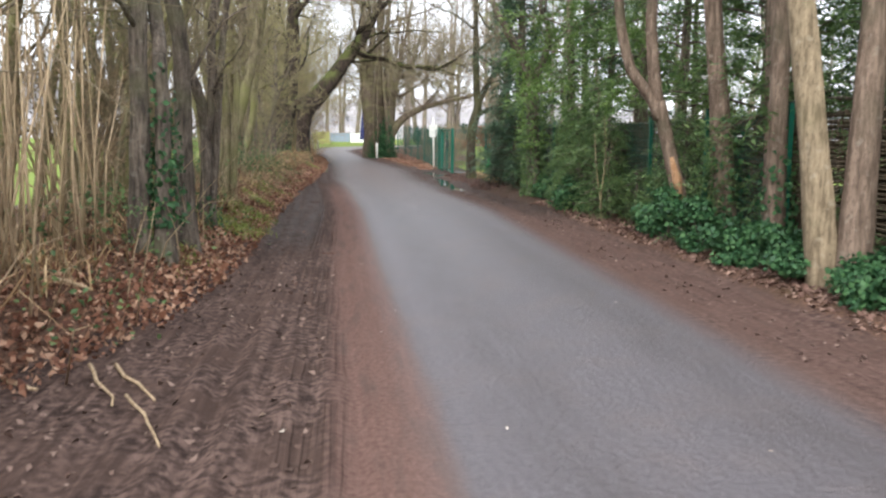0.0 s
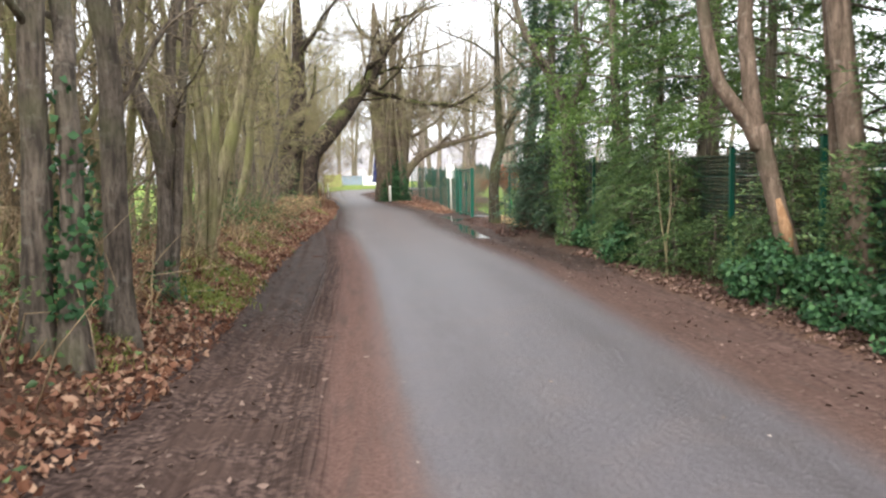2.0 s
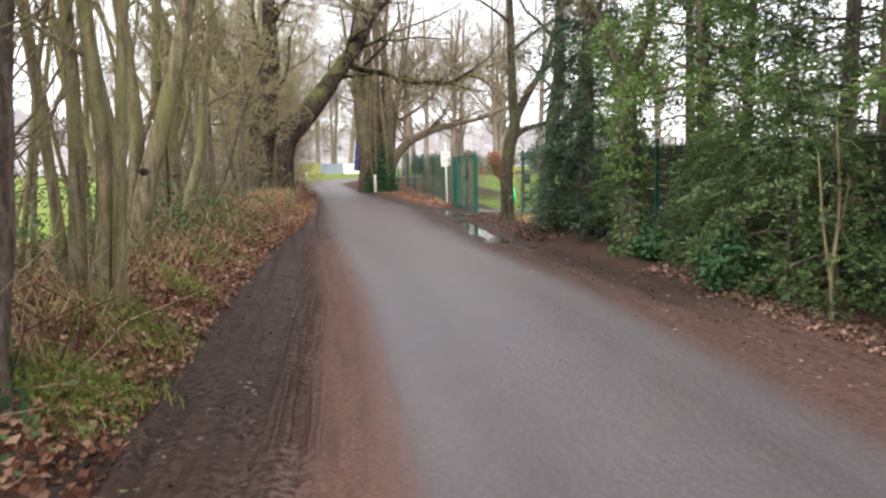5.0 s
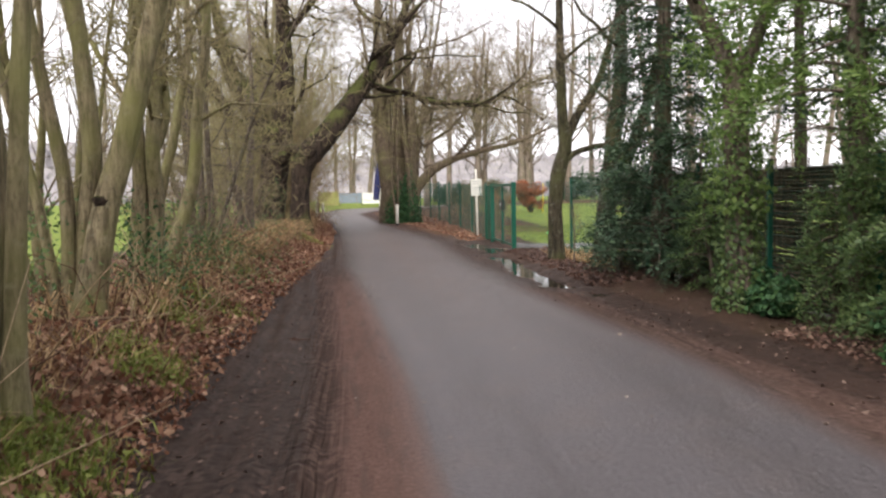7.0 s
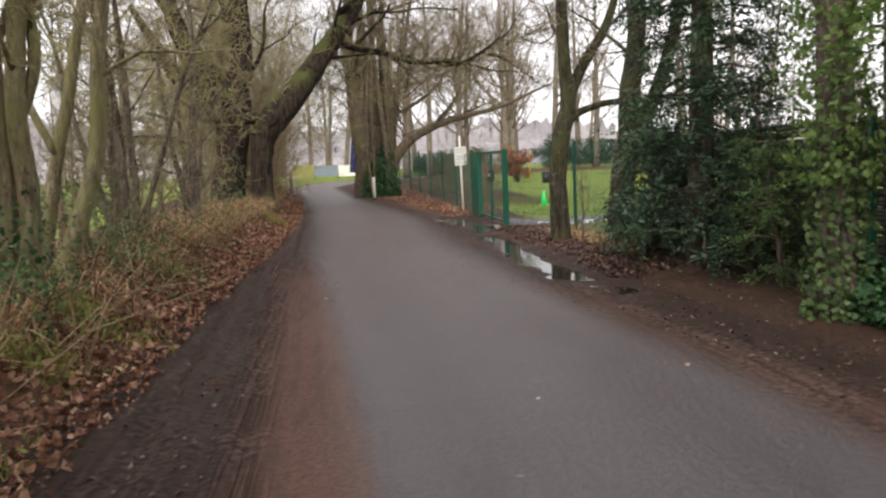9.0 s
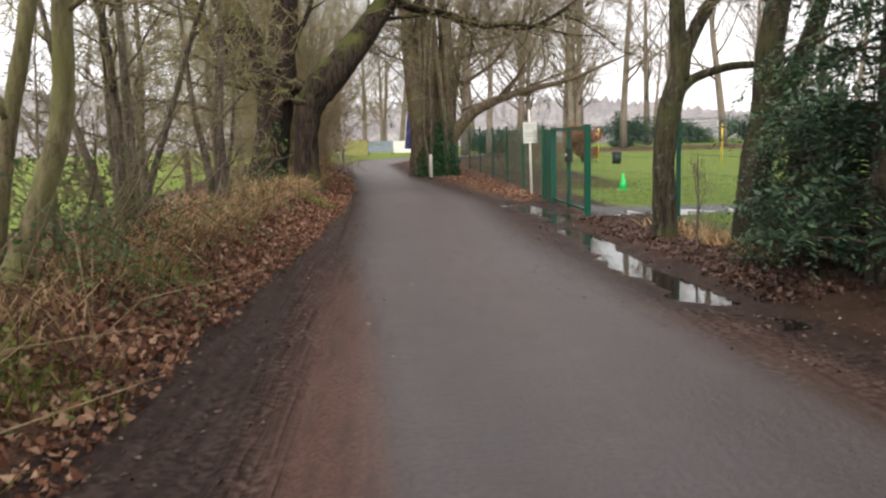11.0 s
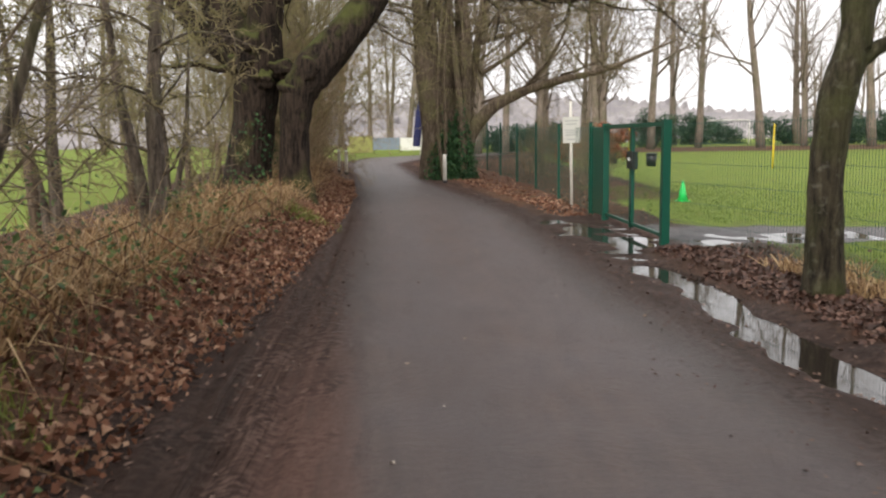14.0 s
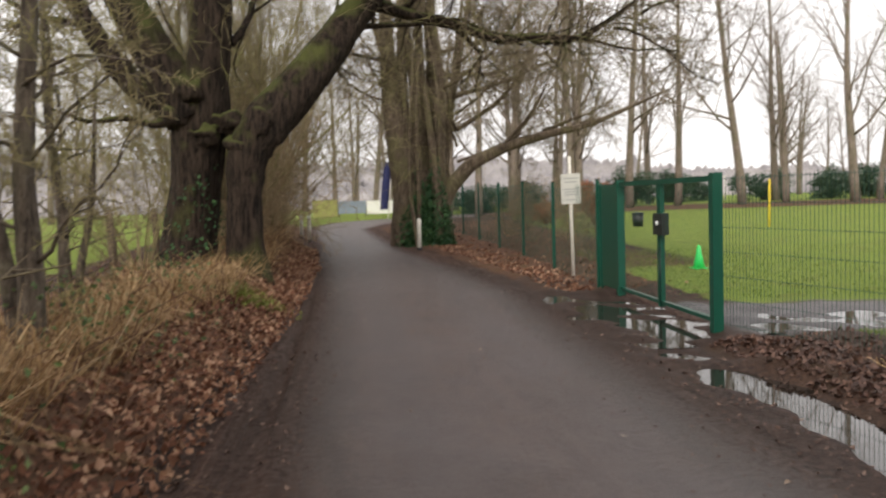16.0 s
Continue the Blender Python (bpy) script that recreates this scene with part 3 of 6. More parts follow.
# ---- trees ----
def grow(rng, start, way, length, radius, level, spec, out):
    """A branch with its side branches; out collects (level, places, radii)."""
    segs = spec["segs"][level]
    pts, d = [np.array(start, float)], np.array(way, float) / np.linalg.norm(way)
    ways = [d]
    for i in range(segs):
        d = d + rng.normal(0, spec["crook"][level], 3) + np.array([0, 0, spec["lift"][level]])
        d = d / np.linalg.norm(d)
        pts.append(pts[-1] + d * length / segs)
        ways.append(d)
    taper = spec["taper"][level]
    radii = radius * (1 - (1 - taper) * np.linspace(0, 1, segs + 1) ** 0.9)
    out.append((level, np.array(pts), radii))
    if level + 1 >= len(spec["segs"]):
        return
    lo = spec["bare"][level]
    for k in range(spec["kids"][level]):
        f = lo + (1 - lo) * (k + rng.uniform(0.1, 0.9)) / spec["kids"][level]
        i = min(int(f * segs), segs - 1)
        w = f * segs - i
        p = pts[i] * (1 - w) + pts[i + 1] * w
        side = np.cross(ways[i], rng.normal(0, 1, 3))
        side /= np.linalg.norm(side) + 1e-9
        ang = radians(rng.uniform(*spec["angle"][level]))
        nd = ways[i] * math.cos(ang) + side * math.sin(ang)
        r = np.interp(f, [0, 1], [radius, radius * taper])
        grow(rng, p, nd, length * spec["ratio"][level] * rng.uniform(0.6, 1.25) * (1.15 - 0.5 * f), max(r * spec["thin"][level], spec.get("least", 0.004)), level + 1, spec, out)


COPPICE = dict(segs=[12, 4, 2], crook=[0.085, 0.16, 0.22], lift=[0.03, 0.12, 0.05], taper=[0.25, 0.3, 0.4], kids=[14, 7], bare=[0.12, 0.1],
               angle=[(25, 65), (25, 70)], ratio=[0.24, 0.42], thin=[0.34, 0.5])
TALL = dict(least=0.009, segs=[9, 5, 3, 2], crook=[0.03, 0.13, 0.18, 0.22], lift=[0.03, 0.09, 0.05, 0.03], taper=[0.22, 0.25, 0.3, 0.5], kids=[13, 7, 6], bare=[0.22, 0.15, 0.1],
            angle=[(28, 60), (25, 60), (25, 65)], ratio=[0.36, 0.48, 0.5], thin=[0.4, 0.45, 0.5])
LIMB = dict(least=0.006, segs=[8, 5, 3, 2], crook=[0.12, 0.2, 0.22, 0.25], lift=[0.02, 0.03, 0.02, 0.0], taper=[0.2, 0.25, 0.3, 0.5], kids=[10, 7, 6], bare=[0.15, 0.1, 0.1],
            angle=[(30, 75), (30, 70), (30, 70)], ratio=[0.42, 0.42, 0.42], thin=[0.4, 0.45, 0.5])
SHRUB = dict(segs=[6, 4, 3], crook=[0.16, 0.2, 0.22], lift=[0.05, 0.04, 0.0], taper=[0.3, 0.3, 0.5], kids=[8, 5], bare=[0.15, 0.1],
             angle=[(25, 70), (25, 70)], ratio=[0.45, 0.45], thin=[0.45, 0.5])


def branch_parts(root, out, bark_mat, twig_mat, thick=2, wobble=0.05, rng=None, sides=(10, 6, 4, 3)):
    """Trunk and limbs as one part, the twigs of the crown as another."""
    trunk, crown = Geo(), Geo()
    for level, pts, radii in out:
        g = trunk if level < thick else crown
        s = sides[min(level, 3)]
        g.tube(pts, radii, s, wobble if level == 0 else 0.0, rng, cap=level < thick)
    part("trunk", trunk, bark_mat, root)
    if crown.n:
        part("crown", crown, twig_mat, root)


def coppice_stool(seed, stems, tall, radius, bark_mat, label, m, spread=0.35, name="coppice_tree"):
    rng = np.random.default_rng(seed)
    root = thing(name, label, "tree", m)
    crown = Geo()
    for k in range(stems):
        out = []
        a = 6.283 * k / stems + rng.uniform(-0.4, 0.4)
        rad = rng.uniform(0.05, spread)
        lean = rng.uniform(0.02, 0.26)
        grow(rng, (math.cos(a) * rad, math.sin(a) * rad, -0.15), (math.cos(a) * lean, math.sin(a) * lean, 1), tall * rng.uniform(0.7, 1.15), radius * rng.uniform(0.55, 1.3), 0, COPPICE, out)
        stem = Geo()
        for level, pts, radii in out:
            (crown if level else stem).tube(pts, radii, (8, 3, 3)[level], 0 if level else 0.06, rng, cap=not level)
        part("stem", stem, bark_mat, root)
    part("crown", crown, TWIG, root)
    return root


def along(pts, rng, n, reach):
    """Places scattered round a line of points, thinning out towards its end in ragged tongues."""
    pts = np.asarray(pts, float)
    a = rng.uniform(0, 6.283, n)
    ragged = 0.72 + 0.28 * np.sin(a * 3 + rng.uniform(0, 6)) * np.sin(a * 5 + rng.uniform(0, 6))
    u = rng.uniform(0, 1, n) ** 1.25 * ragged
    f = u * (len(pts) - 1.001)
    i = f.astype(int)
    p = pts[i] + (pts[i + 1] - pts[i]) * (f - i)[:, None]
    outward = np.stack([np.cos(a), np.sin(a), np.zeros(n)], -1)
    return p + outward * (reach * (1.2 - 0.5 * u) * rng.uniform(0.7, 1.25, n))[:, None], outward


def cloud_of(rng, blobs, n, shell=0.55):
    """Places in a set of ellipsoids (x, y, z, rx, ry, rz), denser near their skins, with gaps."""
    blobs = np.asarray(blobs, float)
    vol = blobs[:, 3] * blobs[:, 4] * blobs[:, 5]
    pick = rng.choice(len(blobs), n, p=vol / vol.sum())
    d = rng.normal(0, 1, (n, 3))
    d /= np.linalg.norm(d, axis=1)[:, None]
    r = rng.uniform(shell ** 3, 1, n) ** (1 / 3) * rng.uniform(0.75, 1.12, n)
    return blobs[pick, :3] + d * blobs[pick, 3:] * r[:, None], d


def blob_set(rng, centre, size, count, small):
    """Small clumps filling an ellipsoid."""
    d = rng.normal(0, 1, (count, 3))
    d /= np.linalg.norm(d, axis=1)[:, None]
    c = np.array(centre) + d * np.array(size) * rng.uniform(0.25, 1, count)[:, None]
    r = small * rng.uniform(0.6, 1.35, (count, 1)) * np.array([[1, 1, 0.75]])
    return np.concatenate([c, r], 1)


def evergreen(seed, x, y, name, label, category, blobs, leaf_mat, n, size, stem=None, stem_mat=None, slim=0.5, group=""):
    """A shrub or tree whose leaves sit in clumps round its stems."""
    rng = np.random.default_rng(seed)
    z = drop(x, y)
    root = thing(name, label, category, pose(x, y, z), group)
    g = Geo()
    base = np.concatenate([blob_set(rng, *b) for b in blobs])
    keep = base[:, 2] > -0.05
    pos, outw = cloud_of(rng, base[keep], n)
    pos[:, 2] = np.abs(pos[:, 2]) + 0.02
    g.leaves(pos, size, rng, 0.15, slim, outw)
    part("foliage", g, leaf_mat, root)
    w = Geo()
    for c in base[keep][:: max(1, len(base) // 24)]:
        w.tube([(rng.normal(0, 0.06), rng.normal(0, 0.06), -0.1), (c[0] * 0.3, c[1] * 0.3, c[2] * 0.5), (c[0], c[1], c[2])], [0.022, 0.016, 0.006], 5)
    part("stem", w, stem_mat or BARK_DARK, root)
    return root


# the tall bare stems on the bank
COPPICE_LABEL = "leafless coppiced tree of thin mossy brown stems on the bank"
place_rng = np.random.default_rng(11)
SPOTS = [(-2.9, 4.6), (-3.6, 7.6), (-3.1, 11.2), (-3.3, 14.4), (-3.7, 17.4), (-3.9, 21.8),
         (-3.4, 42.6), (-2.9, 44.6), (-3.6, 47.0), (-3.2, 49.8), (-4.0, 53.0), (-4.4, 57.0), (-4.9, 61.5),
         (-4.6, 11.8), (-4.8, 19.6), (-3.8, 12.9), (-4.6, 8.8), (-2.9, 1.4), (-3.3, -2.0)]
kinds = []
for k, (x, y) in enumerate(SPOTS):
    m = pose(x, y, drop(x, y), 0, 0, place_rng.uniform(0, 360)) @ Matrix.Scale(place_rng.uniform(0.85, 1.15), 4)
    if k < 5:
        stems, tall, radius = [(6, 8.5, 0.072), (5, 9.5, 0.095), (8, 7.5, 0.055), (5, 8.0, 0.08), (7, 9.0, 0.065)][k]
        root = coppice_stool(40 + k, stems, tall, radius, BARK_COPPICE, COPPICE_LABEL, pose(x, y, drop(x, y)))
        tagged(root, group="coppiced trees on the bank")
        kinds.append(root)
    else:
        copy_thing(kinds[k % 5], m)


def single_tree(seed, x, y, trunk_lines, bark_mat, name, label, spec, limbs, twig_mat=TWIG, sides=12, wobble=0.06):
    """A tree from given trunk lines [(places), (radii)] in its own metres, with limbs grown from given starts."""
    rng = np.random.default_rng(seed)
    root = thing(name, label, "tree", pose(x, y, drop(x, y)))
    trunk, crown = Geo(), Geo()
    for pts, radii in trunk_lines:
        pts = np.asarray(pts, float)
        f = np.linspace(0, len(pts) - 1, (len(pts) - 1) * 5 + 1)
        fine = np.stack([np.interp(f, np.arange(len(pts)), pts[:, i]) for i in range(3)], -1)
        for _ in range(2):
            fine[1:-1] = (fine[:-2] + 2 * fine[1:-1] + fine[2:]) / 4
        trunk.tube(fine, np.interp(f, np.arange(len(pts)), radii), sides, wobble, rng)
    out = []
    for start, way, length, radius in limbs:
        grow(rng, start, way, length, radius, 0, spec, out)
    limb = Geo()
    for level, pts, radii in out:
        (limb if level < 2 else crown).tube(pts, radii, (8, 5, 3, 3)[level], 0.05 if level == 0 else 0, rng, cap=level < 1)
    part("trunk", trunk, bark_mat, root)
    if limb.n:
        part("limb", limb, bark_mat, root)
    if crown.n:
        part("crown", crown, twig_mat, root)
    return root


def ivy_on(root, pts, n, reach, seed, size=0.075, mat=IVY):
    rng = np.random.default_rng(seed)
    g = Geo()
    pos, outw = along(pts, rng, n, reach)
    g.leaves(pos, size, rng, 0.0, 0.8, outw)
    part("ivy", g, mat, root, "dark glossy ivy leaves climbing the bark")


THORN = dict(least=0.006, segs=[6, 4, 2, 2], crook=[0.2, 0.22, 0.25, 0.25], lift=[0.04, 0.04, 0.02, 0.0], taper=[0.3, 0.3, 0.4, 0.5], kids=[8, 5, 4], bare=[0.1, 0.1, 0.1],
             angle=[(30, 75), (30, 75), (30, 75)], ratio=[0.5, 0.5, 0.5], thin=[0.5, 0.55, 0.6])

# thicker trunks on the bank
def bank_tree(seed, x, y, stems, bark_mat, name, label, twig_mat=TWIG, tall=8.5, limbs=4, reach=1.9):
    """A bare tree of several stems, each a line of (x, z) with its radius, that goes on upwards and branches."""
    rng = np.random.default_rng(seed)
    ground = drop(x, y)
    root = thing(name, label, "tree", pose(x, y, ground))
    crown = Geo()
    for line, radius in stems:
        p = [np.array([px - x, rng.normal(0, 0.07), pz - ground]) for px, pz in line]
        if line[0][1] < ground + 0.8:
            p = [p[0] + (p[0] - p[1]) * (p[0][2] + 0.25) / (p[1][2] - p[0][2] + 1e-6) * np.array([0.4, 0, 1])] + p
        way = (p[-1] - p[-2]) / np.linalg.norm(p[-1] - p[-2])
        while p[-1][2] < tall:
            way = way * 0.8 + np.array([0, 0, 0.2]) + rng.normal(0, 0.14, 3)
            p.append(p[-1] + way / np.linalg.norm(way) * 0.9)
        p = np.array(p)
        f = np.linspace(0, len(p) - 1, (len(p) - 1) * 4 + 1)
        fine = np.stack([np.interp(f, np.arange(len(p)), p[:, i]) for i in range(3)], -1)
        for _ in range(3):
            fine[1:-1] = (fine[:-2] + 2 * fine[1:-1] + fine[2:]) / 4
        low = fine[0, 2] < 0.1
        h = np.clip(fine[:, 2] / tall, 0, 1)
        radii = radius * (1 - 0.75 * h) * (1 + (0.55 * np.exp(-np.clip(fine[:, 2], 0, 9) / 0.18) if low else 0))
        stem = Geo()
        stem.tube(fine, radii, 11, 0.055, rng)
        part("stem", stem, bark_mat, root)
        out = []
        for k in range(limbs):
            i = int(np.interp(1.9 + (tall - 2.4) * (k + rng.uniform()) / limbs, fine[:, 2], np.arange(len(fine))))
            a = rng.uniform(0, 6.283)
            grow(rng, fine[i], (math.cos(a), math.sin(a), 0.75), reach * rng.uniform(0.6, 1.3), max(0.016, radii[i] * 0.34), 0, THORN, out)
        for level, pts, rad in out:
            if level:
                crown.tube(pts, rad, (6, 4, 3, 3)[level], 0, rng, cap=False)
            else:
                limb = Geo()
                limb.tube(pts, rad, 6, 0, rng)
                part("limb", limb, bark_mat, root)
    part("crown", crown, twig_mat, root)
    return root


t1 = bank_tree(61, -2.06, 12.75, [([(-2.12, 0.53), (-2.07, 1.06), (-2.09, 1.58), (-2.12, 2.1), (-2.27, 2.5), (-2.42, 2.8)], 0.095), ([(-2.08, 1.5), (-1.95, 2.17), (-1.98, 2.71), (-1.94, 3.2)], 0.085),
                                  ([(-2.02, 0.55), (-1.96, 1.3), (-1.9, 1.97), (-1.84, 2.56), (-1.79, 3.06)], 0.062)], BARK_DARK, "ash_tree", "dark forked bare tree with several rough stems")
ivy_on(t1, [(-0.02, 0, 0), (-0.05, 0, 0.7)], 90, 0.16, 1)
t6 = bank_tree(66, -1.98, 10.5, [([(-1.99, 0.7), (-1.97, 1.54), (-1.96, 2.45), (-1.98, 2.9)], 0.125)], BARK_DARK, "ash_tree", "straight brown bare trunk standing at the bank edge", limbs=5)
t4 = bank_tree(64, -2.2, 9.5, [([(-2.27, 0.7), (-2.22, 1.75), (-2.2, 2.66)], 0.12), ([(-2.02, 0.7), (-2.0, 1.75), (-2.0, 2.3), (-2.03, 2.7)], 0.10)], BARK_DARK, "ash_tree", "pair of bare brown trunks with trailing ivy", limbs=5)
ivy_on(t4, [(0.2, 0, 0.3), (0.2, 0, 1.2), (0.18, 0, 2.3)], 420, 0.17, 3)
t7 = bank_tree(67, -2.4, 16.0, [([(-2.52, 0.5), (-2.46, 1.83), (-2.47, 3.03), (-2.54, 3.61)], 0.085), ([(-2.30, 0.5), (-2.21, 1.64), (-2.25, 2.43), (-2.31, 3.26), (-2.38, 3.7)], 0.09),
                                ([(-2.16, 0.5), (-2.05, 1.82), (-2.01, 2.9), (-1.91, 3.61)], 0.065), ([(-2.62, 0.5), (-2.72, 1.8), (-2.86, 3.0)], 0.06)], BARK_COPPICE, "multi_stem_tree", "multi-stemmed bare tree with pale mossy bark")
t2 = bank_tree(62, -2.78, 19.5, [([(-2.79, 0.55), (-2.66, 1.15), (-2.59, 1.58), (-2.34, 2.29), (-2.17, 2.98), (-2.04, 3.43)], 0.14), ([(-2.86, 0.6), (-2.82, 1.44), (-2.71, 2.01), (-2.76, 2.75), (-2.81, 3.43)], 0.105),
                                 ([(-2.99, 0.6), (-2.97, 1.73), (-3.1, 2.53), (-3.23, 3.32)], 0.08), ([(-3.08, 0.6), (-3.3, 1.7), (-3.55, 2.7)], 0.055)], BARK_COPPICE,
               "multi_stem_tree", "multi-stemmed bare tree with mossy brown bark and a knot", TWIG_OLIVE, 8.5, 5, 2.0)
scar = Geo()
scar.blob((0.17, -0.13, 1.13), (0.075, 0.05, 0.07), np.random.default_rng(2), 0.3, 10)
part("knot", scar, BARK_OAK, t2, "dark pruning knot on the stem")
t3 = bank_tree(63, -2.85, 22.4, [([(-2.86, 0.6), (-2.81, 1.4), (-2.8, 2.19), (-2.76, 2.98), (-2.7, 3.69)], 0.115), ([(-3.08, 0.7), (-2.99, 1.89), (-3.02, 2.5), (-3.02, 3.1), (-2.96, 3.7)], 0.12), ([(-2.79, 2.2), (-2.6, 2.7), (-2.68, 3.3)], 0.07)], BARK_COPPICE,
               "ash_tree", "upright mossy bare trunks with ivy round the foot", TWIG_OLIVE, 8.5, 7, 2.1)
ivy_on(t3, [(-0.1, 0, 0), (-0.1, 0, 1.4)], 300, 0.25, 2)
t8 = bank_tree(68, -3.25, 24.6, [([(-3.5, 0.5), (-3.27, 1.56), (-3.15, 2.06), (-2.99, 2.56), (-2.93, 3.05)], 0.10), ([(-3.16, 0.5), (-2.88, 1.26), (-2.71, 1.94), (-2.64, 2.5), (-2.62, 3.05)], 0.115), ([(-3.18, 1.9), (-3.4, 2.4), (-3.62, 2.9)], 0.06)], BARK_COPPICE,
               "ash_tree", "leaning forked bare tree with mossy bark", TWIG_OLIVE, 8.0, 6, 1.9)
t9 = bank_tree(69, -3.05, 27.2, [([(-3.1, 0.4), (-3.07, 1.29), (-3.12, 2.18), (-3.17, 3.48)], 0.085), ([(-2.99, 0.4), (-2.88, 1.29), (-2.93, 2.18), (-2.92, 3.48)], 0.075), ([(-3.2, 0.4), (-3.4, 1.3), (-3.7, 2.2)], 0.06), ([(-2.9, 0.4), (-2.7, 1.2), (-2.45, 2.0)], 0.05)], BARK_DARK,
               "hawthorn_tree", "bare many-stemmed thorn tree with tangled twigs", TWIG_OLIVE, 5.0, 4, 1.4)
t5 = single_tree(65, -2.74, 31.4, [([(0, 0, -0.2), (0.02, 0, 1.0), (0.0, 0, 1.6), (0.15, 0.1, 3.4), (0.1, 0.1, 6)], [0.12, 0.1, 0.085, 0.06, 0.025]),
                                   ([(-0.1, 0.05, -0.2), (-0.2, 0.1, 0.8), (-0.45, 0.2, 1.9), (-0.6, 0.2, 4)], [0.08, 0.07, 0.055, 0.02])], BARK_DARK,
                 "hawthorn_tree", "mossy bare hawthorn with tangled twigs", THORN,
                 [((0.05 * math.sin(k), 0, 0.6 + 0.24 * k), (math.sin(k * 2.1), math.cos(k * 2.1), 0.55), 1.5, 0.02) for k in range(18)], TWIG_OLIVE)
for k, (x, y) in enumerate([(-4.3, 32.4), (-3.6, 28.9), (-3.3, 33.9)]):
    copy_thing(t5, pose(x, y, drop(x, y), 0, 0, 80 * k + 40) @ Matrix.Scale((0.8, 0.92, 0.68, 1.1, 0.72, 0.85, 1.0)[k], 4))

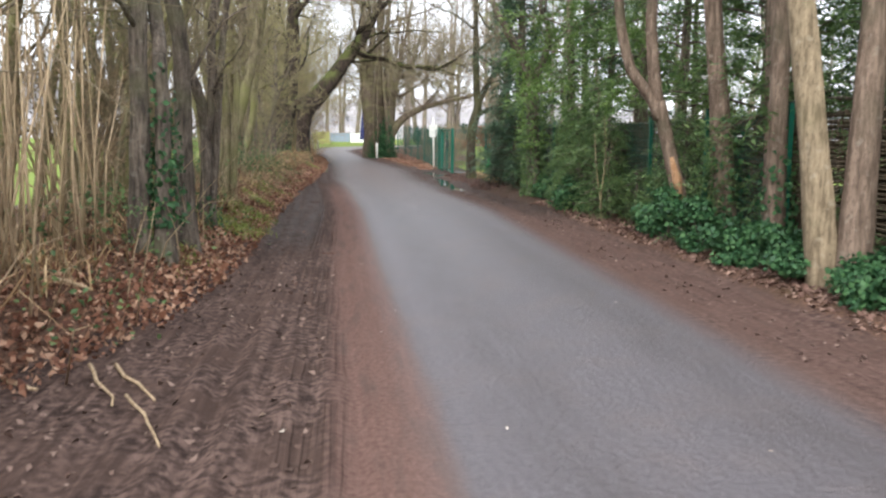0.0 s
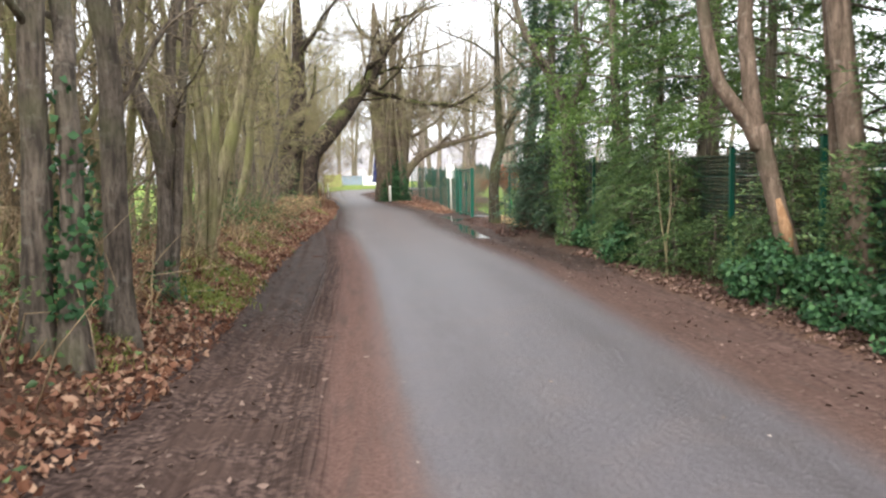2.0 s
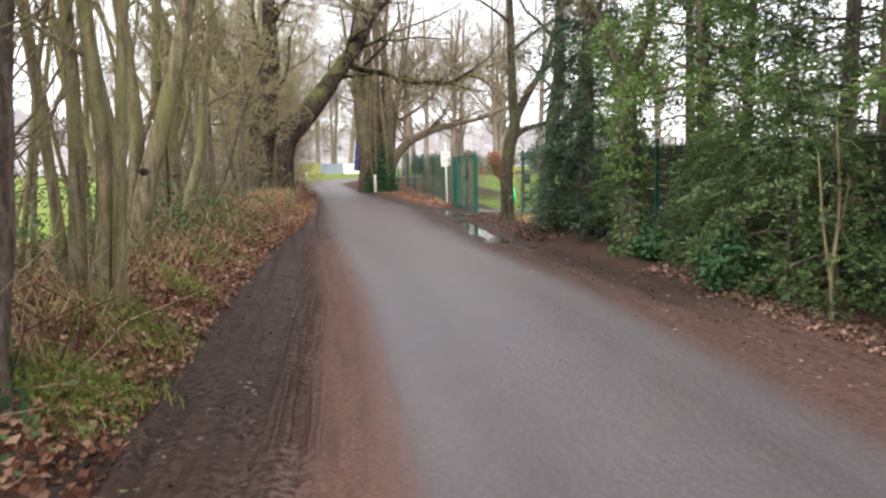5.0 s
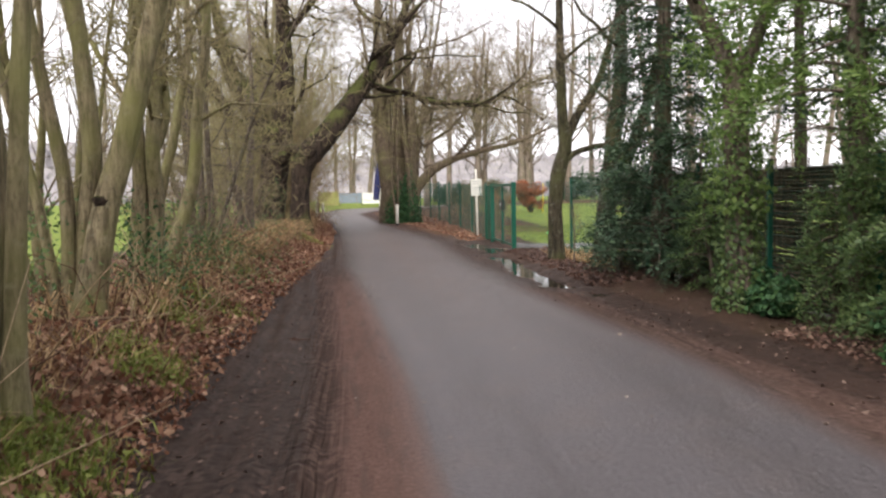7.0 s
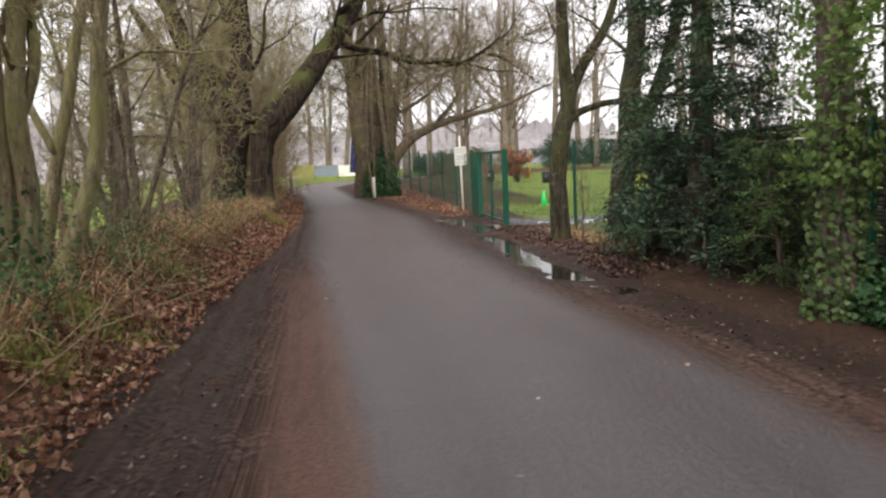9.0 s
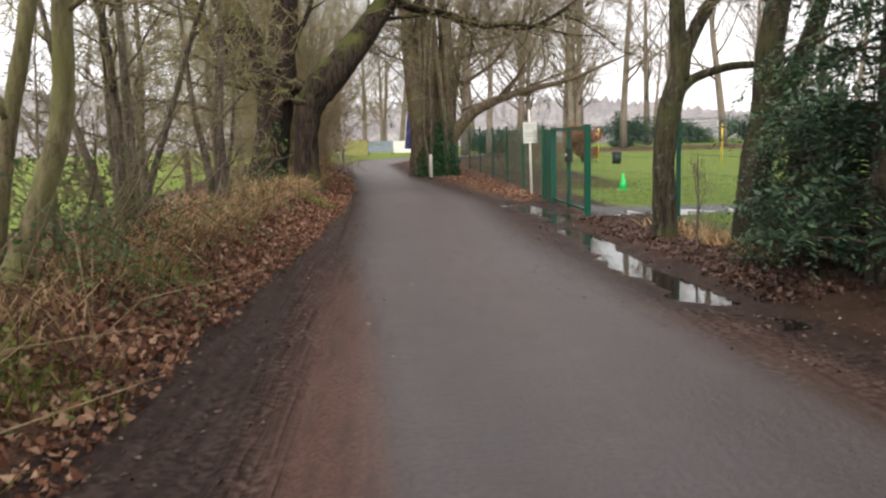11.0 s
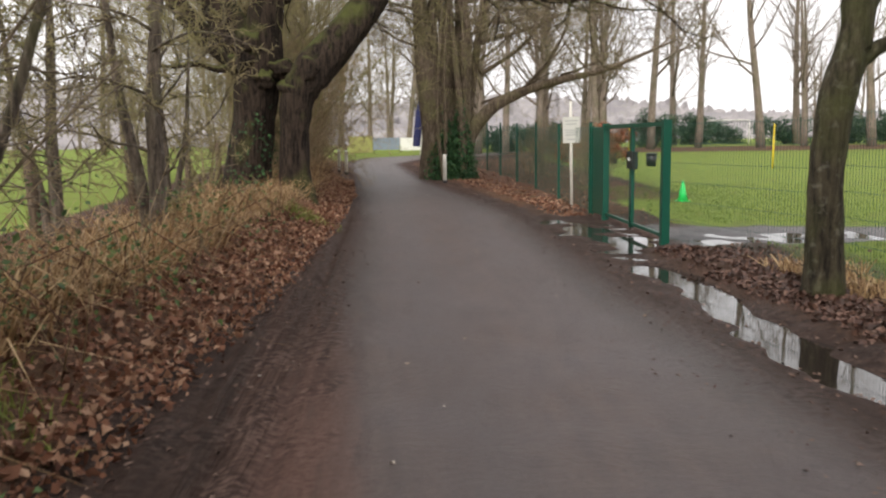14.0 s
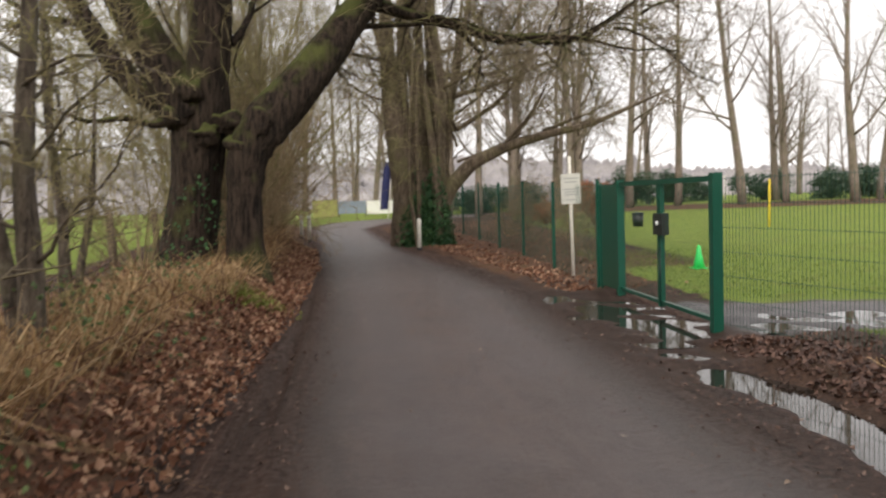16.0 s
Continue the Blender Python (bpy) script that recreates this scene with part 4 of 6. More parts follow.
# the old oak
OAK_LIMB = dict(least=0.007, segs=[9, 5, 3, 2], crook=[0.16, 0.22, 0.24, 0.25], lift=[0.02, 0.03, 0.02, 0.0], taper=[0.2, 0.25, 0.3, 0.5], kids=[13, 9, 6], bare=[0.1, 0.1, 0.1],
                angle=[(30, 80), (30, 75), (30, 70)], ratio=[0.45, 0.45, 0.45], thin=[0.42, 0.45, 0.5])
oak = single_tree(70, -2.5, 39.3, [
    ([(-0.72, 0.35, -0.3), (-0.66, 0.35, 0.4), (-0.45, 0.32, 1.6), (-0.32, 0.25, 2.8), (-0.12, 0.2, 3.7), (0.04, 0.1, 4.8), (0.0, 0.2, 9)], [0.66, 0.5, 0.43, 0.5, 0.37, 0.31, 0.14]),
    ([(0.42, -0.1, -0.3), (0.40, -0.1, 0.4), (0.42, -0.1, 1.4), (0.5, -0.1, 2.1), (0.82, 0.0, 2.6), (1.38, 0.2, 3.2), (2.05, 0.6, 4.1), (2.75, 1.2, 5.1), (3.5, 1.8, 6.2), (4.4, 2.4, 8.2)],
     [0.46, 0.32, 0.29, 0.35, 0.41, 0.37, 0.32, 0.27, 0.2, 0.1]),
    ([(-0.45, 0.1, 2.7), (-0.85, 0.1, 3.5), (-1.3, 0.1, 4.4), (-1.8, 0.2, 5.3), (-2.3, 0.4, 8)], [0.42, 0.36, 0.32, 0.24, 0.1]),
    ([(-0.55, 0.2, 2.8), (-1.3, 0.3, 3.2), (-1.9, 0.4, 3.9), (-2.4, 0.5, 4.8), (-3.1, 0.6, 6)], [0.3, 0.22, 0.2, 0.16, 0.07]),
    ([(2.2, 0.8, 4.6), (2.7, 1.3, 4.95), (3.5, 1.6, 4.75), (4.3, 1.75, 4.62), (5.2, 1.7, 4.28), (6.0, 1.75, 4.36), (6.8, 1.7, 4.25), (7.6, 1.75, 4.7), (8.4, 1.9, 5.3)], [0.17, 0.14, 0.115, 0.1, 0.085, 0.075, 0.06, 0.045, 0.025]),
    ([(-0.6, 0.2, 2.75), (-1.1, 0.1, 2.6), (-1.5, 0.0, 2.75), (-2.1, -0.1, 2.65), (-2.7, -0.2, 2.9)], [0.11, 0.07, 0.055, 0.04, 0.02]),
], BARK_OAK, "oak_tree", "massive old forked oak with mossy limbs and dark burrs", OAK_LIMB,
    [((0.0, 0.1, 4.8), (-0.3, 0.5, 0.9), 4.0, 0.12), ((0.0, 0.2, 6.0), (0.5, -0.5, 0.8), 4.0, 0.12), ((2.9, 1.4, 5.8), (0.8, -0.3, 0.6), 4.5, 0.12), ((3.6, 1.9, 7.0), (-0.4, 0.6, 0.7), 4.0, 0.1),
     ((-1.9, 0.2, 5.6), (-0.6, -0.4, 0.6), 4.0, 0.1), ((-2.2, 0.45, 4.4), (-0.9, -0.2, 0.3), 3.0, 0.07),
     ((4.4, 1.75, 4.55), (0.5, 0.6, -0.02), 3.6, 0.06), ((5.4, 1.7, 4.25), (0.9, -0.5, 0.1), 3.4, 0.06), ((6.2, 1.7, 4.25), (0.7, 0.5, -0.25), 3.0, 0.05), ((7.0, 1.7, 4.3), (0.8, 0.2, 0.35), 3.2, 0.05),
     ((3.8, 1.75, 4.75), (0.5, -0.6, -0.1), 3.0, 0.05), ((4.9, 1.7, 4.4), (0.4, 0.7, -0.15), 3.2, 0.05), ((5.9, 1.7, 4.25), (0.6, -0.5, -0.2), 2.8, 0.045), ((6.6, 1.7, 4.3), (0.4, 0.6, 0.4), 3.0, 0.045),
     ((7.6, 1.75, 4.5), (0.7, -0.4, 0.0), 2.6, 0.04), ((8.2, 1.8, 4.8), (0.6, 0.4, 0.5), 2.6, 0.04), ((3.2, 1.7, 5.2), (0.7, 0.5, 0.5), 3.8, 0.08), ((4.0, 2.2, 8.0), (0.8, 0.2, 0.2), 4.0, 0.08),
     ((3.4, 1.7, 4.9), (0.6, -0.3, 0.6), 3.4, 0.07), ((2.6, 1.1, 5.0), (0.2, -0.8, 0.5), 3.4, 0.07), ((1.7, 0.3, 3.6), (0.1, 0.7, 0.9), 4.0, 0.07), ((2.3, 0.8, 4.4), (0.9, 0.5, 0.15), 4.0, 0.07), ((0.3, 0.2, 4.0), (0.6, 0.6, 0.9), 4.2, 0.08), ((0.0, 0.2, 6.6), (0.9, 0.2, 0.5), 4.0, 0.08), ((-1.2, 0.2, 4.6), (-0.3, 0.8, 0.7), 3.6, 0.08), ((3.2, 1.5, 5.6), (0.9, 0.6, 0.1), 4.0, 0.07)], sides=22, wobble=0.045)
burr_rng = np.random.default_rng(5)
burr_spots = [(0.5, -0.2, 2.15, 0.3), (0.8, -0.16, 2.5, 0.34), (-0.62, -0.1, 2.75, 0.24), (-0.38, -0.14, 3.15, 0.27), (-0.15, -0.12, 2.45, 0.24), (0.22, -0.05, 2.6, 0.24)]
for cx, cy, cz, cr in burr_spots:
    burr = Geo()
    burr.blob((cx, cy, cz), (cr, cr * 0.75, cr * 0.9), burr_rng, 0.3)
    part("burr", burr, BARK_OAK, oak, "dark knobbly burr by the fork")
ivy_on(oak, [(-0.5, 0.2, 0.0), (-0.38, 0.2, 2.3)], 420, 0.47, 6, 0.06)

# brown twiggy bushes
def twig_bush(seed, x, y, tall, mat, label, stems=9):
    rng = np.random.default_rng(seed)
    root = thing("twig_bush", label, "shrub", pose(x, y, drop(x, y)), "leafless bushes along the bank")
    stem, crown = Geo(), Geo()
    for k in range(stems):
        out = []
        a = 6.283 * k / stems
        lean = rng.uniform(0.1, 0.75)
        grow(rng, (0.15 * math.cos(a), 0.15 * math.sin(a), -0.1), (math.cos(a) * lean, math.sin(a) * lean, 1), tall * rng.uniform(0.6, 1.1), 0.022, 0, BUSH, out)
        for level, pts, radii in out:
            (crown if level else stem).tube(pts, radii, (5, 3, 3, 3)[level], cap=False)
    part("stem", stem, mat, root)
    part("crown", crown, mat, root)
    return root


BUSH = dict(least=0.0055, segs=[6, 3, 2, 1], crook=[0.14, 0.2, 0.22, 0.25], lift=[0.03, 0.03, 0.0, 0.0], taper=[0.3, 0.3, 0.5, 0.5], kids=[8, 5, 4], bare=[0.12, 0.1, 0.1],
            angle=[(25, 70), (25, 70), (25, 70)], ratio=[0.45, 0.5, 0.5], thin=[0.5, 0.6, 0.7])
BUSH_LABEL = "leafless tangled brown bush on the bank"
bush_kinds = [twig_bush(900, -3.1, 46.2, 3.4, TWIG, BUSH_LABEL), twig_bush(901, -3.0, 25.4, 2.8, TWIG, BUSH_LABEL), twig_bush(902, -3.6, 48.6, 3.0, TWIG_DRY, "leafless tawny bush on the bank")]
olive = [twig_bush(910, -2.9, 44.2, 9.5, TWIG_OLIVE, "tall leafless thicket of mossy olive twigs", 14), twig_bush(911, -3.4, 48.4, 11.0, TWIG_OLIVE, "tall leafless thicket of mossy olive twigs", 12)]
for k, (x, y) in enumerate([(-4.4, 46.4), (-3.0, 51.5), (-4.2, 55.0), (-3.9, 59.0), (-5.0, 50.0), (-4.4, 41.2)]):
    copy_thing(olive[k % 2], pose(x, y, drop(x, y), 0, 0, 67 * k) @ Matrix.Scale(0.85 + 0.06 * k % 0.3, 4))
bush_rng = np.random.default_rng(31)
for k, (x, y) in enumerate([(-2.7, 43.0), (-2.9, 45.4), (-2.8, 48.0), (-3.1, 50.4), (-3.6, 52.8)]):
    copy_thing(bush_kinds[2], pose(x, y, drop(x, y), 0, 0, 71 * k) @ Matrix.Scale(1.05 + 0.12 * (k % 3), 4))
for k, (x, y) in enumerate([(-3.6, 43.4), (-3.2, 51.2), (-3.7, 54.0), (-3.6, 57.5), (-4.2, 60.0), (-4.0, 64.0), (-4.6, 67.5), (-5.4, 71.5), (-6.5, 76.0), (-8.0, 80.0), (-3.5, 11.0), (-3.9, 14.0)]):
    copy_thing(bush_kinds[(k * 2) % 3], pose(x, y, drop(x, y), 0, 0, bush_rng.uniform(0, 360)) @ Matrix.Scale(bush_rng.uniform(0.75, 1.2), 4))

for k, (x, y) in enumerate([(5.3, 43.6), (5.8, 47.2), (5.2, 50.6), (5.1, 54.2), (6.2, 57.4), (6.6, 52.4)]):
    copy_thing(bush_kinds[2 if k % 2 else 0], pose(x, y, drop(x, y), 0, 0, 50 * k) @ Matrix.Scale(0.55 + 0.05 * (k % 3), 4))

# fence of the left-hand field
def field_post(x, y):
    g = Geo()
    g.tube([(0, 0, -0.3), (0.01, 0, 0.6), (0, 0.01, 1.12), (0, 0, 1.15)], [0.075, 0.07, 0.068, 0.05], 8, 0.04, np.random.default_rng(int(y * 10)))
    root = thing("field_post", "weathered timber field fence post in rough grass", "post", pose(x, y, drop(x, y), 2, -1, 0), "field fence posts")
    part("post", g, OLD_WOOD, root)


for y in (28.3, 31.6, 35.0, 38.3, 41.6, 45.0):
    field_post(-4.05 - 0.12 * abs(y - 38) / 4, y)

# ---- the hedge side ----
def plain_trunk(seed, x, y, lean, tall, r0, r1, bark_mat, label, fork=None, limbs=5):
    pts = [(0, 0, -0.2), (lean[0] * 0.15, lean[1] * 0.15, tall * 0.15), (lean[0] * 0.5, lean[1] * 0.5, tall * 0.5), (lean[0], lean[1], tall)]
    lines = [(pts, [r0 * 1.25, r0, (r0 + r1) / 2, r1])]
    if fork:
        lines.append(fork)
    return single_tree(seed, x, y, lines, bark_mat, "hedge_tree", label, SHRUB,
                       [((lean[0] * f, lean[1] * f, tall * f), (math.sin(k * 2.3), math.cos(k * 2.3), 0.7), 2.8, 0.045) for k, f in enumerate(np.linspace(0.45, 0.95, limbs))])


plain_trunk(80, 4.87, 7.7, (0.3, 0.2, 0), 8.0, 0.14, 0.07, BARK_TAN, "tall straight brown-barked tree at the hedge foot")
plain_trunk(81, 4.76, 7.9, (-1.15, 0.3, 0), 8.0, 0.135, 0.09, BARK_PALE, "leaning pale smooth-barked tree at the hedge foot")
c82 = plain_trunk(82, 5.05, 9.6, (0.0, 0.3, 0), 8.0, 0.12, 0.09, BARK_TAN, "upright brown-barked tree rising from ivy")
plain_trunk(83, 5.25, 9.9, (0.1, 0.9, 0), 7.0, 0.15, 0.08, BARK_TAN, "reddish-brown leaning tree trunk rising from ivy")
c84 = plain_trunk(84, 5.2, 11.1, (-0.85, 0.3, 0), 8.0, 0.14, 0.09, BARK_TAN, "thick brown tree trunk rising from ivy")
plain_trunk(85, 5.3, 11.6, (-0.4, 0.5, 0), 8.0, 0.12, 0.07, BARK_TAN, "brown tree trunk beside a thicker one")
ivy_on(c82, [(0, 0, 0), (0, 0, 1.6)], 320, 0.2, 61)
ivy_on(c84, [(0, 0, 0), (-0.1, 0, 1.9)], 420, 0.24, 62)
stump = plain_trunk(86, 4.98, 12.0, (-0.5, 0.1, 0), 2.0, 0.115, 0.1, BARK_TAN, "forked leaning tree with a torn bare-wood patch",
                    ([(-0.46, 0.1, 1.75), (-0.6, 0.12, 2.05), (-0.93, 0.15, 2.45), (-1.09, 0.2, 3.1), (-1.3, 0.3, 6)], [0.09, 0.085, 0.075, 0.07, 0.035]), 0)
g = Geo()
g.tube([(-0.46, 0.1, 1.75), (-0.55, 0.12, 2.25), (-0.58, 0.15, 2.6), (-0.61, 0.2, 3.1), (-0.5, 0.3, 6.5)], [0.1, 0.09, 0.085, 0.08, 0.04], 10, 0.05, np.random.default_rng(3))
part("fork", g, BARK_TAN, stump)
g = Geo()
g.tube([(-0.16, -0.07, 0.55), (-0.24, -0.085, 0.85), (-0.33, -0.06, 1.2)], [0.03, 0.072, 0.03], 8)
part("torn_wood", g, CUT_WOOD, stump, "torn orange bare wood")

LAUREL = "glossy dark ivy mound at the hedge foot"
for k, (x, y, r, h) in enumerate([(4.75, 7.0, 0.5, 0.5), (4.7, 8.5, 0.45, 0.55), (4.65, 9.5, 0.5, 0.65), (4.55, 10.6, 0.5, 0.75), (4.6, 11.8, 0.5, 0.9), (4.8, 12.8, 0.4, 0.5), (4.6, 17.3, 0.55, 0.75), (4.75, 20.6, 0.4, 0.6), (4.9, 5.4, 0.5, 0.5), (5.0, 3.4, 0.6, 0.6)]):
    evergreen(100 + k, x, y, "ivy_mound", LAUREL, "shrub", [((0, 0, h * 0.36), (r * 0.85, r * 1.1, h * 0.5), 26, 0.17)], IVY, 2200, 0.07, slim=0.75, group="ivy mounds under the hedge")
def sprays(g, base, way, length, rng, leaflets=14, leaf=0.055, slim=0.34, droop=0.35):
    """Drooping fronds: slim leaflets set in two ranks along a bent twig."""
    m = len(base)
    way = way / (np.linalg.norm(way, axis=1)[:, None] + 1e-9)
    up = np.array([0, 0, 1.0]) + rng.normal(0, 0.35, (m, 3))
    side = np.cross(way, up)
    side /= np.linalg.norm(side, axis=1)[:, None] + 1e-9
    length = length * rng.uniform(0.6, 1.3, m)
    s = np.linspace(0.12, 1.0, leaflets)[None] + rng.uniform(-0.03, 0.03, (m, leaflets))
    at = base[:, None] + (length[:, None] * s)[..., None] * way[:, None]
    at[..., 2] -= droop * length[:, None] * s ** 2
    sgn = np.where(np.arange(leaflets) % 2, 1.0, -1.0)[None, :, None]
    u = side[:, None] * sgn * 0.8 + way[:, None] * 0.6 + rng.normal(0, 0.22, (m, leaflets, 3))
    u /= np.linalg.norm(u, axis=2)[..., None]
    w = np.cross(u, up[:, None] + rng.normal(0, 0.3, (m, leaflets, 3)))
    w /= np.linalg.norm(w, axis=2)[..., None] + 1e-9
    l = (leaf * rng.uniform(0.7, 1.35, (m, leaflets)) * (1.15 - 0.5 * s))[..., None]
    v = np.stack([at, at + u * l * 0.5 + w * l * slim * 0.5, at + u * l, at + u * l * 0.5 - w * l * slim * 0.5], 2).reshape(-1, 3)
    i = np.arange(m * leaflets)[:, None] * 4
    g.add(v, None, np.concatenate([i + [[0, 1, 2]], i + [[0, 2, 3]]]))


def feather_tree(seed, x, y, tall, low, reach, leaf_mat, name, label, group, boughs=46, each=11, leaf=0.06, radius=0.09, fill=0.25, ivy=0):
    """An evergreen with drooping boughs from low to tall, each carrying fronds along its outer part."""
    rng = np.random.default_rng(seed)
    root = thing(name, label, "tree" if tall > 3.2 else "shrub", pose(x, y, drop(x, y)), group)
    trunk, wood, leaf_geo = Geo(), Geo(), Geo()
    bend = rng.normal(0, 0.12, 2)
    spine = [(0, 0, -0.2), (bend[0] * 0.4, bend[1] * 0.4, tall * 0.3), (bend[0], bend[1], tall * 0.65), (bend[0] * 0.6, bend[1], tall)]
    trunk.tube(spine, [radius * 1.25, radius, radius * 0.65, radius * 0.15], 9, 0.06, rng)
    base, way = [], []
    for k in range(boughs):
        h = low + (tall - low) * (k + rng.uniform(0, 1)) / boughs
        a = k * 2.4 + rng.normal(0, 0.4)
        r = reach * (1.05 - 0.55 * max(0.0, (h - low) / (tall - low)) ** 1.6) * rng.uniform(0.55, 1.2)
        d = np.array([math.cos(a), math.sin(a), rng.uniform(-0.15, 0.6)])
        p0 = np.array([bend[0] * h / tall, bend[1] * h / tall, h])
        line = np.array([p0 + d * r * f + np.array([0, 0, -0.34 * r * f * f]) for f in (0, 0.35, 0.7, 1.0)])
        line[:, 2] = np.maximum(line[:, 2], 0.05)
        wood.tube(line, [0.022, 0.017, 0.011, 0.004], 4, cap=False)
        f = fill + (1 - fill) * rng.uniform(0, 1, each) ** 0.75
        at = np.stack([np.interp(f, (0, 0.35, 0.7, 1.0), line[:, i]) for i in range(3)], -1) + rng.normal(0, 0.06, (each, 3))
        base.append(at)
        way.append(d[None] * 0.7 + rng.normal(0, 0.7, (each, 3)) * np.array([1, 1, 0.6]) - np.array([0, 0, 0.25]))
    sprays(leaf_geo, np.concatenate(base), np.concatenate(way), 0.36 if tall < 3.2 else 0.46, rng, 14, leaf)
    part("trunk", trunk, BARK_DARK, root)
    part("bough", wood, BARK_DARK, root)
    part("foliage", leaf_geo, leaf_mat, root)
    if ivy:
        ivy_on(root, [spine[0], spine[1], (bend[0], bend[1], tall * 0.6)], ivy, radius + 0.08, seed + 1, 0.075, HEDGE)
    return root


HEDGE_LABEL = "tangled feathery evergreen shrub growing through the fence"
for k, (x, y, r, h, n) in enumerate([(4.95, 13.2, 0.4, 0.9, 14), (4.9, 15.6, 0.5, 1.9, 34), (4.85, 16.5, 0.55, 2.5, 44), (4.9, 17.5, 0.55, 2.2, 40), (5.0, 18.6, 0.45, 2.0, 34), (5.05, 19.6, 0.35, 1.5, 20), (5.0, 14.6, 0.4, 1.0, 14), (5.1, 12.4, 0.4, 1.9, 26),
                                       (5.15, 11.2, 0.4, 1.7, 22), (5.7, 10.2, 0.7, 3.0, 40), (5.8, 8.4, 0.7, 3.0, 40), (6.0, 6.2, 0.8, 3.1, 40), (6.0, 3.8, 0.8, 3.1, 34), (5.0, 22.6, 0.4, 1.6, 18)]):
    feather_tree(130 + k, x, y, h, 0.12, r, HEDGE, "hedge_shrub", HEDGE_LABEL, "hedge shrubs", n, 15, 0.07, 0.035, fill=0.1)
TREE_LABEL = "evergreen tree with soft drooping boughs above the hedge"
for k, (x, y, tall, low, r, mt, n, iv) in enumerate([(5.1, 19.2, 8.5, 2.0, 1.55, LIGHT_LEAF, 44, 1500), (5.9, 17.2, 8.0, 1.9, 1.6, HEDGE, 44, 0), (5.8, 14.6, 7.0, 2.0, 1.6, LIGHT_LEAF, 34, 0), (6.2, 12.2, 7.5, 1.8, 1.7, HEDGE, 52, 0),
                                                      (6.4, 9.6, 7.5, 1.6, 1.8, HEDGE, 56, 0), (6.7, 7.0, 7.5, 1.6, 1.8, CONIFER, 50, 0), (6.8, 4.2, 7.5, 1.6, 1.8, HEDGE, 44, 0), (6.3, 20.6, 7.0, 2.4, 1.5, CONIFER, 34, 0), (6.4, 22.8, 7.5, 2.6, 1.5, LIGHT_LEAF, 30, 0),
                                                      (7.8, 11.0, 7.5, 1.4, 1.9, CONIFER, 46, 0), (7.8, 18.6, 6.0, 2.4, 1.5, HEDGE, 26, 0), (5.6, 16.0, 9.5, 4.6, 1.5, LIGHT_LEAF, 24, 0), (5.9, 10.8, 9.5, 4.4, 1.7, LIGHT_LEAF, 36, 0), (9.4, 8.6, 7.5, 1.0, 2.0, HEDGE, 46, 0)]):
    feather_tree(160 + k, x, y, tall, low, r, mt, "evergreen_tree", TREE_LABEL, "evergreen trees", int(n * 1.35), 24, 0.105, ivy=iv)
col = single_tree(90, 4.58, 20.9, [([(0, 0, -0.2), (-0.03, 0, 1.5), (-0.08, 0, 2.9)], [0.17, 0.14, 0.15]), ([(-0.08, 0, 2.8), (-0.35, 0.05, 3.4), (-0.75, 0.1, 4.1), (-1.05, 0.1, 4.6), (-1.5, 0.2, 6.4)], [0.12, 0.1, 0.085, 0.075, 0.03]),
                                   ([(-0.06, 0, 2.8), (0.16, 0, 3.25), (0.32, 0, 3.7), (0.3, 0, 4.1), (0.1, 0.1, 4.5), (0.15, 0.1, 6.2)], [0.11, 0.085, 0.07, 0.06, 0.05, 0.02])], BARK_DARK, "ivy_clad_tree", "lopped forked trunk wrapped in ivy beside the fence", THORN,
                  [((-0.5, 0.1, 3.7), (-0.5, -0.5, 0.5), 1.6, 0.03), ((0.25, 0, 3.6), (0.6, -0.3, 0.6), 1.6, 0.03), ((-1.0, 0.1, 4.6), (-0.6, 0.4, 0.5), 1.8, 0.03), ((0.2, 0, 4.5), (0.5, 0.3, 0.6), 1.8, 0.03)])
ivy_on(col, [(0, 0, 0), (-0.03, 0, 1.5), (-0.08, 0, 3.0)], 1700, 0.24, 33, 0.07, HEDGE)
ivy_on(col, [(-0.05, 0, 1.2), (-0.08, 0, 2.6), (-0.5, 0.1, 3.7), (-1.1, 0.1, 4.9)], 900, 0.3, 34, 0.075, LIGHT_LEAF)
ivy_on(col, [(-0.05, 0, 2.6), (0.3, 0, 3.7), (0.15, 0, 4.6)], 500, 0.26, 35, 0.075, LIGHT_LEAF)
bough_rng = np.random.default_rng(91)
g = Geo()
p = np.array([(-0.1, -0.1, 1.4), (-0.2, -0.1, 2.0), (0.2, 0, 2.4), (-0.3, 0, 3.3), (0.3, 0, 3.6), (-0.8, 0.1, 4.2)])
p = np.repeat(p, 26, 0) + bough_rng.normal(0, 0.24, (156, 3))
sprays(g, p, bough_rng.normal(0, 1, (156, 3)) * np.array([1, 1, 0.4]), 0.34, bough_rng, 12, 0.075)
part("foliage", g, LIGHT_LEAF, col)
yew = feather_tree(200, 4.95, 24.7, 7.5, 0.25, 1.15, CONIFER, "conifer_tree", "dense dark conifer with drooping boughs sweeping to the mud", "", 130, 24, 0.1, 0.16, fill=0.15)
feather_tree(204, 5.1, 23.6, 2.3, 0.15, 0.6, CONIFER, "conifer_tree", "dark evergreen bush beside the conifer", "", 44, 12, 0.075, 0.05, fill=0.1)
feather_tree(201, 4.65, 26.2, 1.9, 0.1, 0.7, CONIFER, "conifer_tree", "small dark evergreen bush by the tree trunk", "", 46, 13, 0.075, 0.05, fill=0.1)
evergreen(202, 5.3, 27.2, "holly_bush", "dark holly bush behind the tree trunks", "shrub", [((0, 0, 1.4), (0.5, 0.6, 1.4), 30, 0.26)], HEDGE, 2600, 0.07, slim=0.5)

